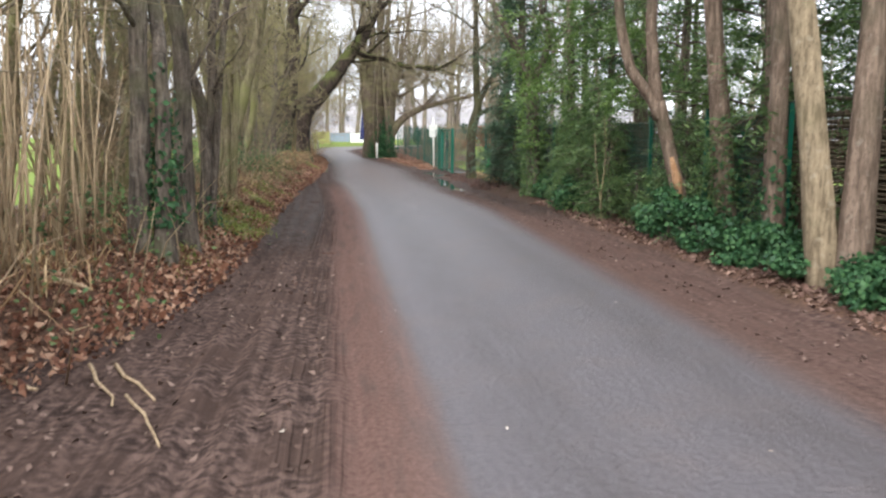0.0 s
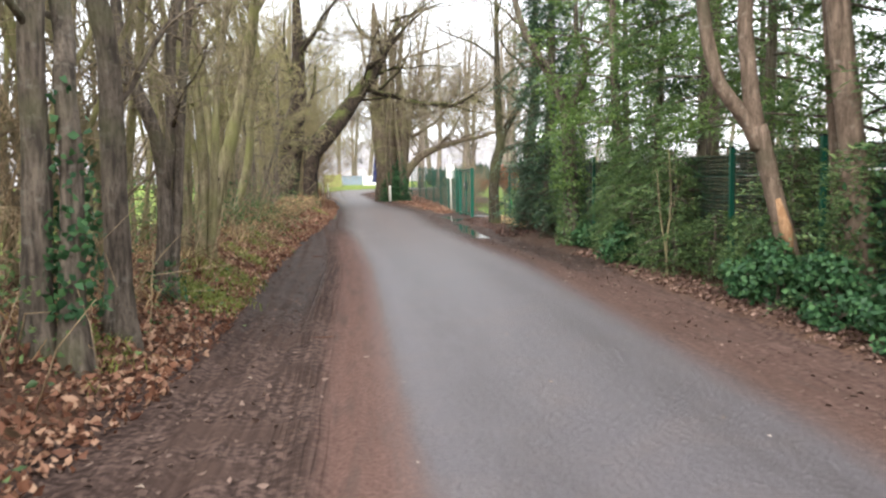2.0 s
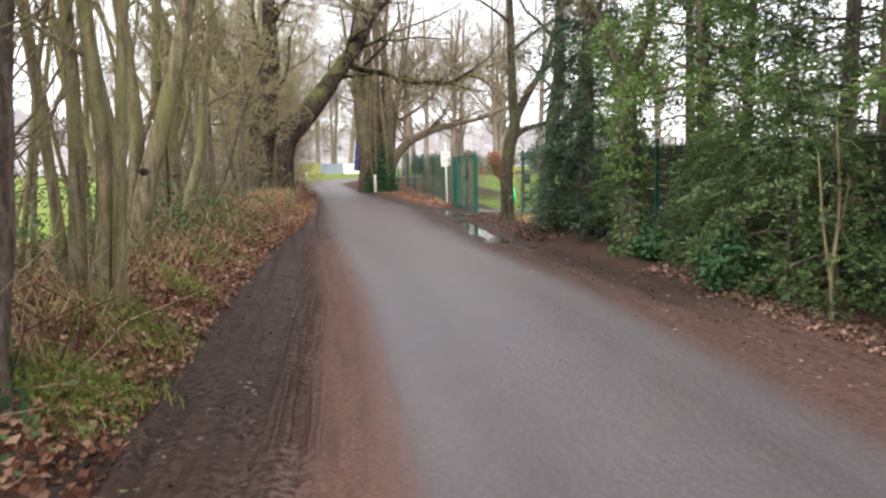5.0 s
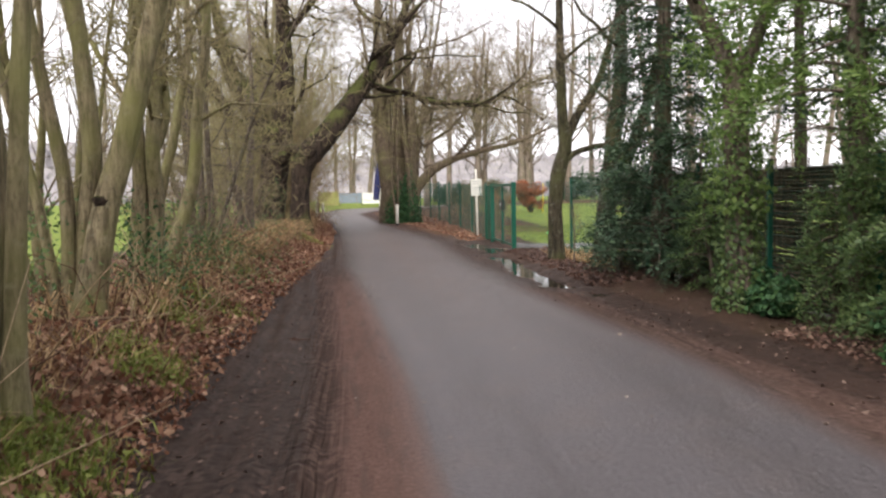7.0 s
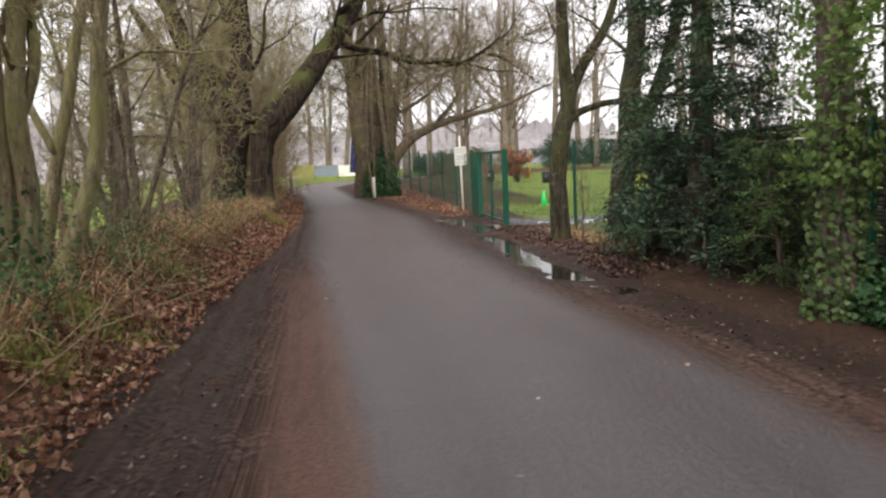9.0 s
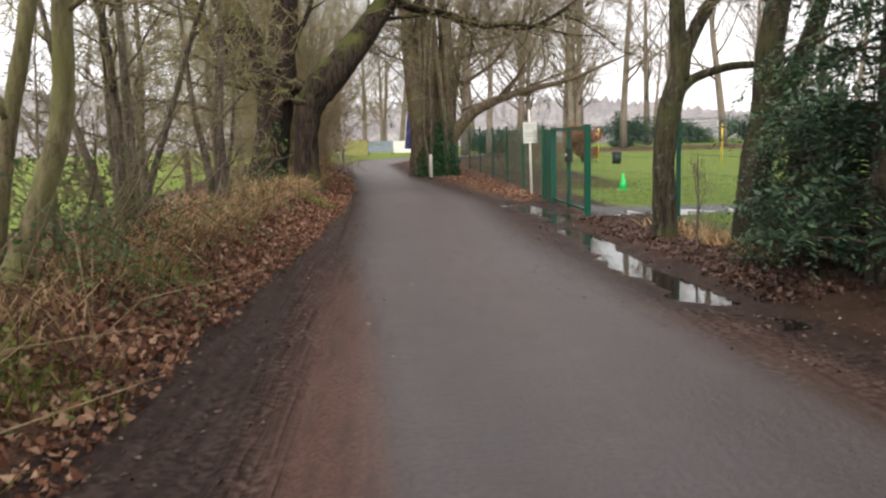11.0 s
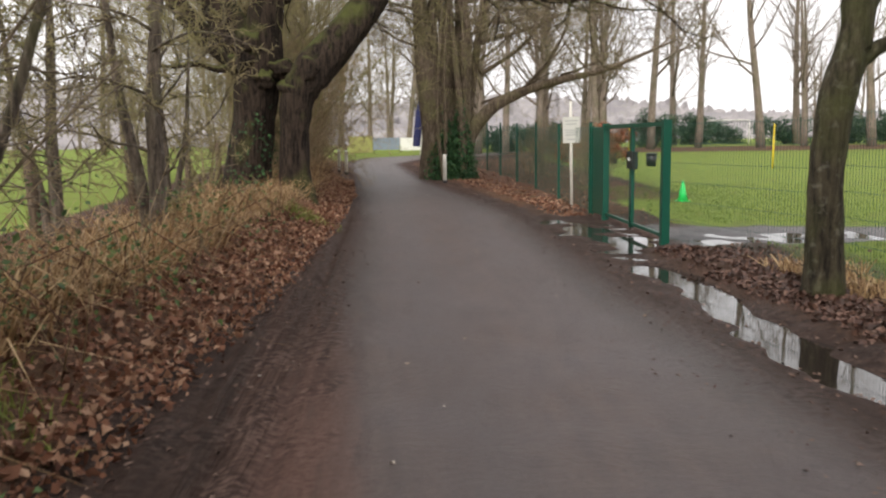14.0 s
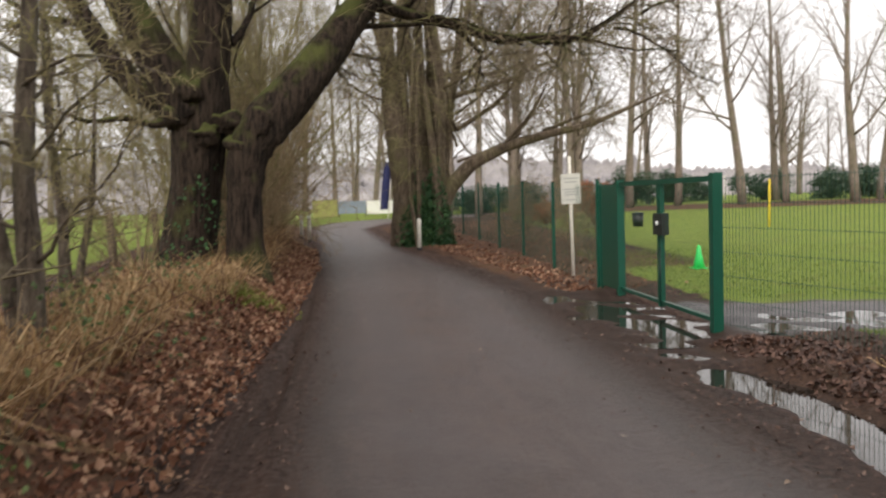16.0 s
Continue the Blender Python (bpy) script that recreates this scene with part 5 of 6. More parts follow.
rt = single_tree(91, 4.18, 29.15, [([(0, 0, -0.25), (0.0, 0, 0.3), (-0.03, 0, 1.2), (0.05, 0, 1.9), (0.2, 0, 2.4), (0.25, 0, 2.9)], [0.23, 0.18, 0.155, 0.17, 0.15, 0.13]),
                                   ([(0.22, 0, 2.3), (0.16, 0, 3.0), (0.12, 0, 4.4), (0.1, 0.1, 8)], [0.14, 0.12, 0.1, 0.04]),
                                   ([(0.22, 0, 2.6), (0.5, 0, 3.2), (1.0, 0, 3.9), (1.6, 0.1, 6)], [0.11, 0.1, 0.08, 0.04]),
                                   ([(0.1, 0, 2.1), (0.4, -0.05, 2.35), (0.9, -0.1, 2.5), (1.6, -0.3, 2.5), (2.2, -0.6, 2.9)], [0.1, 0.07, 0.06, 0.05, 0.02])], BARK_ALDER,
                 "alder_tree", "bare young tree with deeply ridged mossy bark", LIMB,
                 [((0.12, 0, 3.6 + 0.7 * k), (math.sin(k * 2.3), math.cos(k * 2.3), 0.6), 2.6, 0.045) for k in range(6)] + [((0.9, 0, 3.8), (0.7, 0.3, 0.5), 2.4, 0.04), ((1.4, -0.2, 2.5), (0.5, 0.5, 0.5), 1.6, 0.03)], wobble=0.028, sides=16)
rt2 = single_tree(92, 4.78, 27.5, [([(0, 0, -0.25), (0.0, 0, 0.3), (0.05, 0, 1.2), (0.2, 0, 1.8), (0.18, 0, 2.6), (0.35, 0, 3.4), (0.4, 0.1, 7)], [0.3, 0.24, 0.2, 0.21, 0.18, 0.15, 0.06]),
                                   ([(0.2, 0, 1.8), (0.55, 0, 2.3), (0.9, 0, 3.2), (1.4, 0, 5.5)], [0.14, 0.12, 0.1, 0.04])], BARK_ALDER,
                  "alder_tree", "crooked bare tree with dark mossy bark and ivy", LIMB,
                  [((0.3, 0, 3.0 + 0.7 * k), (math.sin(k * 2.3), math.cos(k * 2.3), 0.6), 2.6, 0.045) for k in range(6)], wobble=0.05, sides=16)
ivy_on(rt2, [(0.15, 0, 0.0), (0.25, 0, 1.5)], 300, 0.26, 44)
single_tree(93, 4.35, 28.3, [([(0, 0, -0.1), (0.03, 0, 0.6), (0.0, 0, 1.3)], [0.018, 0.014, 0.006])], BARK_DARK, "sapling", "thin bare sapling standing in the leaf bank", SHRUB,
            [((0.02, 0, 0.45), (0.6, 0, 0.9), 0.7, 0.008), ((0.02, 0, 0.6), (-0.5, 0.2, 0.9), 0.6, 0.007)], sides=6)
single_tree(94, 4.65, 15.3, [([(0, 0, -0.1), (-0.03, 0, 0.4), (0.05, 0, 1.1), (0.02, 0.05, 1.9)], [0.022, 0.018, 0.014, 0.007]), ([(-0.02, 0, 0.3), (-0.12, 0, 0.9), (-0.16, 0.05, 1.6)], [0.016, 0.012, 0.006])], BARK_COPPICE,
            "sapling", "pale thin forked sapling in front of the hedge", SHRUB, [((0.02, 0, 0.8), (0.6, 0, 0.9), 0.9, 0.009)], sides=7)

# ---- green mesh fence, gate, woven screen ----
def post_mesh(tall):
    g = Geo()
    g.box((-0.03, -0.03, -0.3), (0.03, 0.03, tall))
    return g.mesh("fence_post", False)


POST_MESH = post_mesh(1.88)
CAP = Geo()
CAP.box((-0.034, -0.034, 1.88), (0.034, 0.034, 1.90))
CAP_MESH = CAP.mesh("cap", False)


def mesh_fence(posts, label, first_panel=0, last_post=None, wire=0.0031):
    """Steel posts with a welded wire panel in each bay."""
    root = thing("mesh_fence", label, "fence", pose(*posts[0], 0.0))
    ox, oy = posts[0]
    for x, y in posts[:last_post]:
        ob = part("fence_post", POST_MESH, GREEN_STEEL, root)
        ob.location = (x - ox, y - oy, drop(x, y))
        part("cap", CAP_MESH, BLACK_PLASTIC, ob)
    for (x0, y0), (x1, y1) in list(zip(posts, posts[1:]))[first_panel:]:
        z0, tall = (drop(x0, y0) + drop(x1, y1)) / 2, 1.8
        n = int(math.hypot(x1 - x0, y1 - y0) / 0.055)
        wires = Geo()
        for k in range(1, n):
            x, y = x0 + (x1 - x0) * k / n - ox, y0 + (y1 - y0) * k / n - oy
            wires.tube([(x, y, z0 + 0.05), (x, y, z0 + tall)], [wire, wire], 4, cap=False)
        for z in np.linspace(0.08, tall - 0.03, 7):
            wires.tube([(x0 - ox, y0 - oy, z0 + z), (x1 - ox, y1 - oy, z0 + z)], [wire, wire], 4, cap=False)
        tagged(part("wire_mesh", wires, GREEN_WIRE, root), kind="stuff")


mesh_fence([(5.2, 21.4 + 2.35 * k) for k in range(-7, 3)] + [(4.95, 30.85), (4.14, 33.74)], "green welded mesh fence with steel posts behind the hedge", 2, -1)
mesh_fence([(4.05, 38.75), (4.05, 42.3), (4.0, 45.6), (3.9, 48.9), (3.75, 52.2), (3.6, 55.5), (3.3, 58.8)], "green welded mesh fence beside the lane", wire=0.0019)


STAKE = Geo()
STAKE.tube([(0, 0, -0.2), (0.005, 0, 1.82)], [0.015, 0.012], 6)
STAKE_MESH = STAKE.mesh("stake")


def woven_screen(x, y0, y1, tall, seed):
    """Hurdle of willow rods woven between upright stakes."""
    rng = np.random.default_rng(seed)
    yc = (y0 + y1) / 2
    root = thing("woven_screen", "dark weathered woven willow screen behind the fence", "screen", pose(x, yc, drop(x, yc)), "woven willow screens")
    rods = Geo()
    count = int((y1 - y0) / 0.26)
    ys = np.linspace(y0 - yc + 0.05, y1 - yc - 0.05, count)
    for y in ys:
        ob = part("stake", STAKE_MESH, WILLOW, root)
        ob.location = (0, y, rng.uniform(-0.1, 0.1))
    for r, z in enumerate(np.arange(0.04, tall, 0.025)):
        sgn = 1 if r % 2 else -1
        zz = z + rng.normal(0, 0.012)
        skip = rng.uniform() < 0.006
        if skip:
            continue
        pts = [(sgn * (1 if k % 2 else -1) * 0.02, y, zz + rng.normal(0, 0.007)) for k, y in enumerate(ys)]
        rods.tube([(-x + 0.03 * sgn, y, z + 0.0145) for x, y, z in pts], [rng.uniform(0.012, 0.017)] * len(pts), 3)
        rods.tube(pts, [rng.uniform(0.012, 0.018)] * len(pts), 4)
    tagged(part("woven_willow", rods, WILLOW, root), kind="stuff")


for k, y in enumerate(np.arange(4.0, 26.0, 2.65)):
    woven_screen(5.38, y, y + 2.6, 1.78, 300 + k)


def gate():
    root = thing("gate", "tall green steel double gate in the mesh fence, closed", "gate", pose(4.08, 35.65, 0.0))
    def post(y, w=0.06, tall=1.86, name="gate_post"):
        g = Geo()
        g.box((-w, y - w, -0.3), (w, y + w, tall))
        return part(name, g, GREEN_STEEL, root, smooth=False)
    post(-1.85)
    post(1.9)
    post(2.98, 0.035, 1.82, "side_post")
    g = Geo()
    g.box((-0.02, 1.98, 0.08), (0.02, 2.93, 1.8))
    part("side_panel", g, GREEN_STEEL, root, "solid green side panel", smooth=False)
    g = Geo()
    g.box((-0.035, -1.79, 1.76), (0.035, 1.84, 1.83))
    part("top_bar", g, GREEN_STEEL, root, smooth=False)
    for lo, hi in ((-1.77, 0.0), (0.05, 1.82)):
        g = Geo()
        g.box((-0.025, lo, 0.10), (0.025, hi, 0.15))
        leaf = part("bottom_rail", g, GREEN_STEEL, root, smooth=False)
        w = Geo()
        for y in np.arange(lo + 0.08, hi - 0.04, 0.055):
            w.tube([(0, y, 0.15), (0, y, 1.76)], [0.002, 0.002], 3, cap=False)
        part("gate_mesh", w, GREEN_WIRE, root)
    for y in (-0.035, 0.06):
        g = Geo()
        g.box((-0.028, y - 0.028, 0.06), (0.028, y + 0.028, 1.76))
        part("meeting_stile", g, GREEN_STEEL, root, smooth=False)
    g = Geo()
    g.box((-0.05, -0.17, 1.06), (0.05, 0.19, 1.36))
    box = part("lock_box", g, BLACK_STEEL, root, "dark green lock box", smooth=False)
    g = Geo()
    g.tube([(-0.05, 0.0, 1.22), (-0.075, 0.0, 1.22)], [0.035, 0.035], 12)
    g.tube([(-0.075, 0.0, 1.22), (-0.085, -0.1, 1.21)], [0.012, 0.01], 8)
    part("handle", g, CHROME, root, "worn metal lock and handle")
    g = Geo()
    g.tube([(-0.03, -0.035, 0.02), (-0.03, -0.035, 0.9)], [0.01, 0.01], 6)
    part("drop_bolt", g, BLACK_STEEL, root)


gate()


def bollard(x, y, tall, mat, label):
    g = Geo()
    g.tube([(0, 0, -0.1), (0, 0, tall - 0.06), (0, 0, tall - 0.015), (0, 0, tall)], [0.065, 0.06, 0.05, 0.02], 12)
    root = thing("bollard", label, "bollard", pose(x, y, drop(x, y)), "bollards by the lane")
    part("post", g, mat, root)
    b = Geo()
    b.tube([(0, 0, -0.02), (0, 0, 0.10)], [0.075, 0.07], 12)
    part("foot", b, BLACK_PLASTIC, root, "dark muddy foot")


bollard(1.55, 49.0, 0.95, OFF_WHITE, "weathered white bollard at the lane edge")
bollard(-2.0, 54.6, 0.95, OFF_WHITE, "white bollard at the bank foot")
bollard(-2.35, 55.6, 0.9, SIGN_BACK, "grey bollard beside a white one")
bollard(-2.9, 68.5, 0.9, OLD_WOOD, "dark timber bollard at the bend")


def notice_sign():
    root = thing("notice_sign", "pale notice board on a white post by the gate", "sign", pose(3.98, 40.3, drop(3.98, 40.3), 0, -1.0, 0))
    g = Geo()
    g.tube([(0, 0, -0.2), (0, 0, 2.34), (0, 0, 2.36)], [0.032, 0.032, 0.02], 10)
    part("pole", g, OFF_WHITE, root)
    g = Geo()
    g.box((-0.19, -0.05, 1.44), (0.19, -0.036, 2.02))
    board = part("board", g, SIGN_BACK, root, "faded grey-white board", smooth=False)
    g = Geo()
    for z, w in ((1.93, 0.15), (1.86, 0.12), (1.72, 0.15), (1.67, 0.13), (1.62, 0.14), (1.52, 0.10)):
        g.box((-w, -0.054, z - 0.012), (w, -0.0505, z + 0.012))
    part("print", g, SIGN_MARK, board, "faint unreadable lines of print", smooth=False)


notice_sign()


def cone(x, y):
    root = thing("sports_cone", "small bright green plastic cone on the grass", "cone", pose(x, y, drop(x, y)))
    g = Geo()
    g.tube([(0, 0, 0.02), (0, 0, 0.2), (0, 0, 0.46), (0, 0, 0.48)], [0.12, 0.08, 0.03, 0.015], 16)
    part("body", g, GREEN_PLASTIC, root)
    g = Geo()
    g.box((-0.15, -0.15, -0.01), (0.15, 0.15, 0.02))
    part("base", g, GREEN_PLASTIC, root, smooth=False)


cone(6.73, 40.9)


def slalom_pole(x, y, tall):
    g = Geo()
    g.tube([(0, 0, -0.2), (0, 0, tall)], [0.035, 0.032], 8)
    root = thing("slalom_pole", "thin yellow sports pole stuck in the grass", "pole", pose(x, y, drop(x, y), 0, 1, 0), "sports poles")
    part("pole", g, YELLOW, root)


slalom_pole(14.77, 54.2, 1.75)
slalom_pole(10.6, 60.0, 1.7)
evergreen(210, 9.9, 60.0, "beech_bush", "rounded bush holding red-brown winter leaves", "shrub", [((0, 0, 0.95), (0.95, 0.8, 0.85), 46, 0.3)], RED_LEAF, 5200, 0.11, slim=0.6)
evergreen(211, 8.2, 62.0, "beech_bush", "low bush holding red-brown winter leaves", "shrub", [((0, 0, 0.6), (0.9, 0.7, 0.55), 30, 0.3)], RED_LEAF, 2200, 0.11, slim=0.6)
root = thing("litter_bin", "small black bin standing on the grass", "bin", pose(10.9, 57.5, drop(10.9, 57.5)))
g = Geo()
g.tube([(0, 0, -0.02), (0, 0, 0.5)], [0.2, 0.24], 14)
part("body", g, BLACK_PLASTIC, root)
g = Geo()
g.tube([(0, 0, 0.5), (0, 0, 0.54), (0, 0, 0.58)], [0.26, 0.26, 0.1], 14)
part("lid", g, BLACK_PLASTIC, root)

# ---- the ivy-covered tree group by the bend ----
stems = []
rng = np.random.default_rng(17)
for dx, dy, r, lx, ly in [(-0.78, 0.2, 0.42, -0.12, 0), (-0.32, 0.0, 0.3, -0.25, 0.2), (-0.42, 0.25, 0.26, 0.0, 0.0), (0.0, 0.1, 0.25, 0.05, 0), (0.02, 0.4, 0.24, 0.2, 0), (0.27, -0.1, 0.24, 0.12, 0.1), (0.4, 0.25, 0.16, 0.5, 0), (-0.5, 0.7, 0.18, -0.5, 0.4), (0.2, -0.45, 0.13, -0.15, 0), (0.48, 0.0, 0.1, 0.35, 0)]:
    w = rng.normal(0, 0.12, (4, 2))
    stems.append(([(dx, dy, -0.3), (dx + lx * 0.1 + w[0, 0] * 0.5, dy + ly * 0.1, 1.2), (dx + lx * 0.45 + w[1, 0], dy + ly * 0.4 + w[1, 1], 2.8), (dx + lx + w[2, 0], dy + ly + w[2, 1], 4.6),
                   (dx + lx * 2.0 + w[3, 0] * 2, dy + ly * 1.6, 7.4), (dx + lx * 3.2, dy + ly * 2.4, 11)], [r * 1.35, r, r * 0.88, r * 0.7, r * 0.45, r * 0.2]))
for k in range(9):
    dx, dy = rng.uniform(-1.0, 0.5), rng.uniform(-0.7, 0.6)
    w = rng.normal(0, 0.18, 6)
    stems.append(([(dx, dy, -0.2), (dx + w[0], dy + w[1], 2.0), (dx + w[0] + w[2], dy + w[3], 4.5), (dx + w[4] * 3, dy + w[5] * 3, 9.5)], [0.07, 0.06, 0.05, 0.02]))
stems.append(([(0.35, 0.1, 0.9), (0.5, 0.1, 1.6), (1.25, 0.0, 2.5), (2.45, -0.2, 3.05), (3.6, -0.4, 3.35), (5.0, -0.6, 3.6), (7.4, -1.0, 4.6)], [0.26, 0.25, 0.22, 0.17, 0.13, 0.09, 0.03]))
grove = single_tree(95, 2.05, 50.9, stems, BARK_GROVE, "ivy_clad_tree", "cluster of tall bare trunks wrapped in ivy at their feet", LIMB,
                    [((0.2, 0.2, 4.2 + 0.6 * k), (math.sin(k * 2.4) * 1.0, math.cos(k * 2.4), 0.35), 4.6, 0.08) for k in range(10)]
                    + [((0.9, 0.1, 2.6 + 0.5 * k), (math.cos(k * 1.9) + 0.4, math.sin(k * 1.9), 0.5), 3.2, 0.05) for k in range(7)] + [((-0.8, 0.1, 3.4 + 0.6 * k), (-0.8, 0.5 - 0.4 * k, 0.7), 2.8, 0.045) for k in range(4)] + [((2.4, 0, 3.0), (0.6, 0.2, 0.5), 3.0, 0.06), ((3.6, -0.2, 3.5), (0.7, -0.4, 0.3), 3.0, 0.06), ((4.8, -0.4, 3.7), (0.7, 0.4, 0.2), 2.6, 0.05), ((-0.8, 0.2, 4.4), (-0.9, -0.3, 0.4), 3.6, 0.06), ((0.9, 0.2, 3.6), (1.0, 0.2, 0.55), 5.5, 0.09), ((0.7, 0.1, 4.6), (1.0, -0.4, 0.4), 5.5, 0.08), ((0.9, 0.2, 5.4), (1.0, 0.5, 0.3), 5.5, 0.08), ((2.0, 0.0, 2.8), (0.9, -0.3, 0.75), 4.0, 0.08)], sides=12)
for k, (x, y, tall, n) in enumerate([(-0.2, -0.25, 2.6, 1300), (0.15, -0.3, 2.9, 1400), (0.35, -0.1, 1.5, 400), (0.0, -0.45, 1.5, 600), (-0.7, -0.2, 1.2, 420), (-0.45, -0.25, 1.9, 700)]):
    ivy_on(grove, [(x, y, 0), (x, y, tall)], n, 0.32, 50 + k, 0.11)

# ---- beyond the playing field ----
far_kinds = []
FAR_LABEL = "tall bare winter tree across the playing field"
far_rng = np.random.default_rng(23)
FAR = [(15.0, 71.5), (11.5, 70.5), (18.4, 73.0), (21.5, 71.0), (24.8, 72.5), (28.0, 70.5), (31.0, 73.0), (8.4, 72.0), (6.0, 69.0), (34.5, 71.5), (13.2, 76.0), (26.5, 77.0), (38.0, 74.0), (9.8, 80.0), (19.8, 82.0), (42.0, 72.0), (5.0, 76.0),
       (-12.0, 84.0), (7.0, 90.0), (3.0, 108.0), (-2.2, 88.0), (0.8, 92.0), (4.2, 84.0), (-6.5, 84.0), (-9.0, 92.0), (15.0, 90.0), (-16.0, 95.0), (-22.0, 86.0), (-4.6, 66.0), (-6.0, 72.0), (2.2, 98.0), (-0.8, 104.0)]
far_more = np.random.default_rng(77)
FAR += [(float(far_more.uniform(-70, 95)), float(far_more.uniform(105, 150))) for _ in range(26)]
for k, (x, y) in enumerate(FAR):
    if k < 3:
        rng = np.random.default_rng(400 + k)
        root = thing("bare_tree", FAR_LABEL, "tree", pose(x, y, drop(x, y)), "bare trees round the field")
        out = []
        for a in range(1 + k % 2):
            grow(rng, (0.25 * a, 0, -0.2), (rng.normal(0, 0.015) + 0.08 * a, rng.normal(0, 0.015), 1), 14 + rng.uniform(-1, 2), 0.26, 0, TALL, out)
        # trunk and twigs both take the bark paled for haze
        branch_parts(root, out, BARK_HAZY, BARK_HAZY, 2, 0.04, rng, (8, 5, 3, 3))
        far_kinds.append(root)
    else:
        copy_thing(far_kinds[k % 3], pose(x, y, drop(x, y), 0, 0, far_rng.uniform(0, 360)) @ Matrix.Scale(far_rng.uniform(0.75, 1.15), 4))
for k, (x, y, r, h) in enumerate([(16.6, 76.0, 2.0, 2.9), (20.5, 80.0, 1.8, 2.6), (26.6, 79.0, 2.2, 2.4), (30.5, 77.5, 1.6, 2.2), (33.5, 78.0, 1.8, 2.4), (23.8, 84.0, 2.4, 2.6), (11.0, 82.0, 2.4, 2.4), (7.5, 80.0, 2.0, 2.2)]):
    evergreen(220 + k, x, y, "far_shrub", "dark evergreen shrub across the playing field", "shrub", [((0, 0, h * 0.36), (r, r * 0.7, h * 0.5), 60, 0.5)], CONIFER, 4200, 0.16, slim=0.6, group="shrubs across the field")


def hall(x, y, w, d, h, label, roof_h, windows, turn):
    root = thing("school_building", label, "building", pose(x, y, drop(x, y) - 0.2, 0, 0, turn))
    g = Geo()
    g.box((-w / 2, 0, 0), (w / 2, d, h))
    part("wall", g, RENDER_WALL, root, smooth=False)
    g = Geo()
    a, b, e = w / 2 + 0.4, d + 0.4, 0.4
    g.add([(-a, -e, h + 0.003), (a, -e, h + 0.003), (a, b, h + 0.003), (-a, b, h + 0.003), (-a, d / 2, h + roof_h), (a, d / 2, h + roof_h), (-a, -e, h + 0.2), (a, -e, h + 0.2), (a, b, h + 0.2), (-a, b, h + 0.2)],
          [(0, 1, 7, 6), (6, 7, 5, 4), (4, 5, 8, 9), (2, 3, 9, 8), (0, 3, 2, 1)], [(6, 4, 9), (7, 8, 5)])
    part("roof", g, ROOF_GREY, root, smooth=False)
    for k in range(windows):
        cx = -w / 2 + w * (k + 0.5) / windows
        g = Geo()
        g.box((cx - 0.8, -0.06, 1.0), (cx + 0.8, 0.02, 2.3))
        win = part("window", g, OFF_WHITE, root, smooth=False)
        for sx in (-0.38, 0.38):
            p = Geo()
            p.box((cx + sx - 0.33, -0.075, 1.08), (cx + sx + 0.33, -0.062, 2.22))
            part("pane", p, GLASS, win, smooth=False)


hall(96.0, 158.0, 28.0, 9.0, 3.4, "low cream school building beyond the trees", 0.6, 9, -8)

def football_goal(x, y):
    root = thing("football_goal", "small white football goal beyond the trees", "goal", pose(x, y, drop(x, y), 0, 0, -15))
    for sx in (-1.5, 1.5):
        p = Geo()
        p.tube([(sx, 0, -0.1), (sx, 0, 2.0)], [0.05, 0.05], 8)
        part("goal_post", p, OFF_WHITE, root)
    p = Geo()
    p.tube([(-1.55, 0, 2.0), (1.55, 0, 2.0)], [0.05, 0.05], 8)
    part("crossbar", p, OFF_WHITE, root)


football_goal(24.5, 84.0)

# banners and a flag at the bend
def banner(x0, x1, y, z0, z1, mat, label):
    root = thing("banner_panel", label, "banner", pose((x0 + x1) / 2, y, drop((x0 + x1) / 2, y)))
    w = (x1 - x0) / 2
    g = Geo()
    g.box((-w, -0.015, z0), (w, 0.015, z1))
    part("sheet", g, mat, root, smooth=False)
    for x in (-w + 0.05, w - 0.05):
        p = Geo()
        p.tube([(x, 0.05, -0.2), (x, 0.05, z1 + 0.05)], [0.03, 0.03], 8)
        part("post", p, OLD_WOOD, root)


banner(0.1, 2.4, 79.0, 0.15, 1.0, WHITE_PVC, "white printed banner panel at the bend")
banner(-1.75, 0.05, 79.3, 0.25, 1.05, BLUE_GREY, "blue-grey banner panel at the bend")
banner(-3.4, -1.8, 79.6, 0.05, 1.15, LIME, "lime-yellow banner panel at the bend")
root = thing("feather_flag", "tall navy feather flag on a white pole", "flag", pose(1.25, 76.0, drop(1.25, 76.0), 0, 6, 0))
g = Geo()
g.tube([(0.12, 0, -0.1), (0.1, 0, 2.2), (0.05, 0, 3.4)], [0.03, 0.025, 0.015], 6)
part("pole", g, OFF_WHITE, root)
g = Geo()
zs = np.linspace(0.5, 3.4, 9)
v = [(x, d, z) for z in zs for d in (-0.006, 0.006) for x in (-0.42 + 0.3 * max(0, (z - 2.4)) ** 1.5 * 0.4, 0.06)]
q = []
for i in range(8):
    a = i * 4
    q += [(a, a + 1, a + 5, a + 4), (a + 3, a + 2, a + 6, a + 7), (a + 1, a + 3, a + 7, a + 5), (a + 2, a, a + 4, a + 6)]
g.add(v, q)
part("sail", g, NAVY, root)

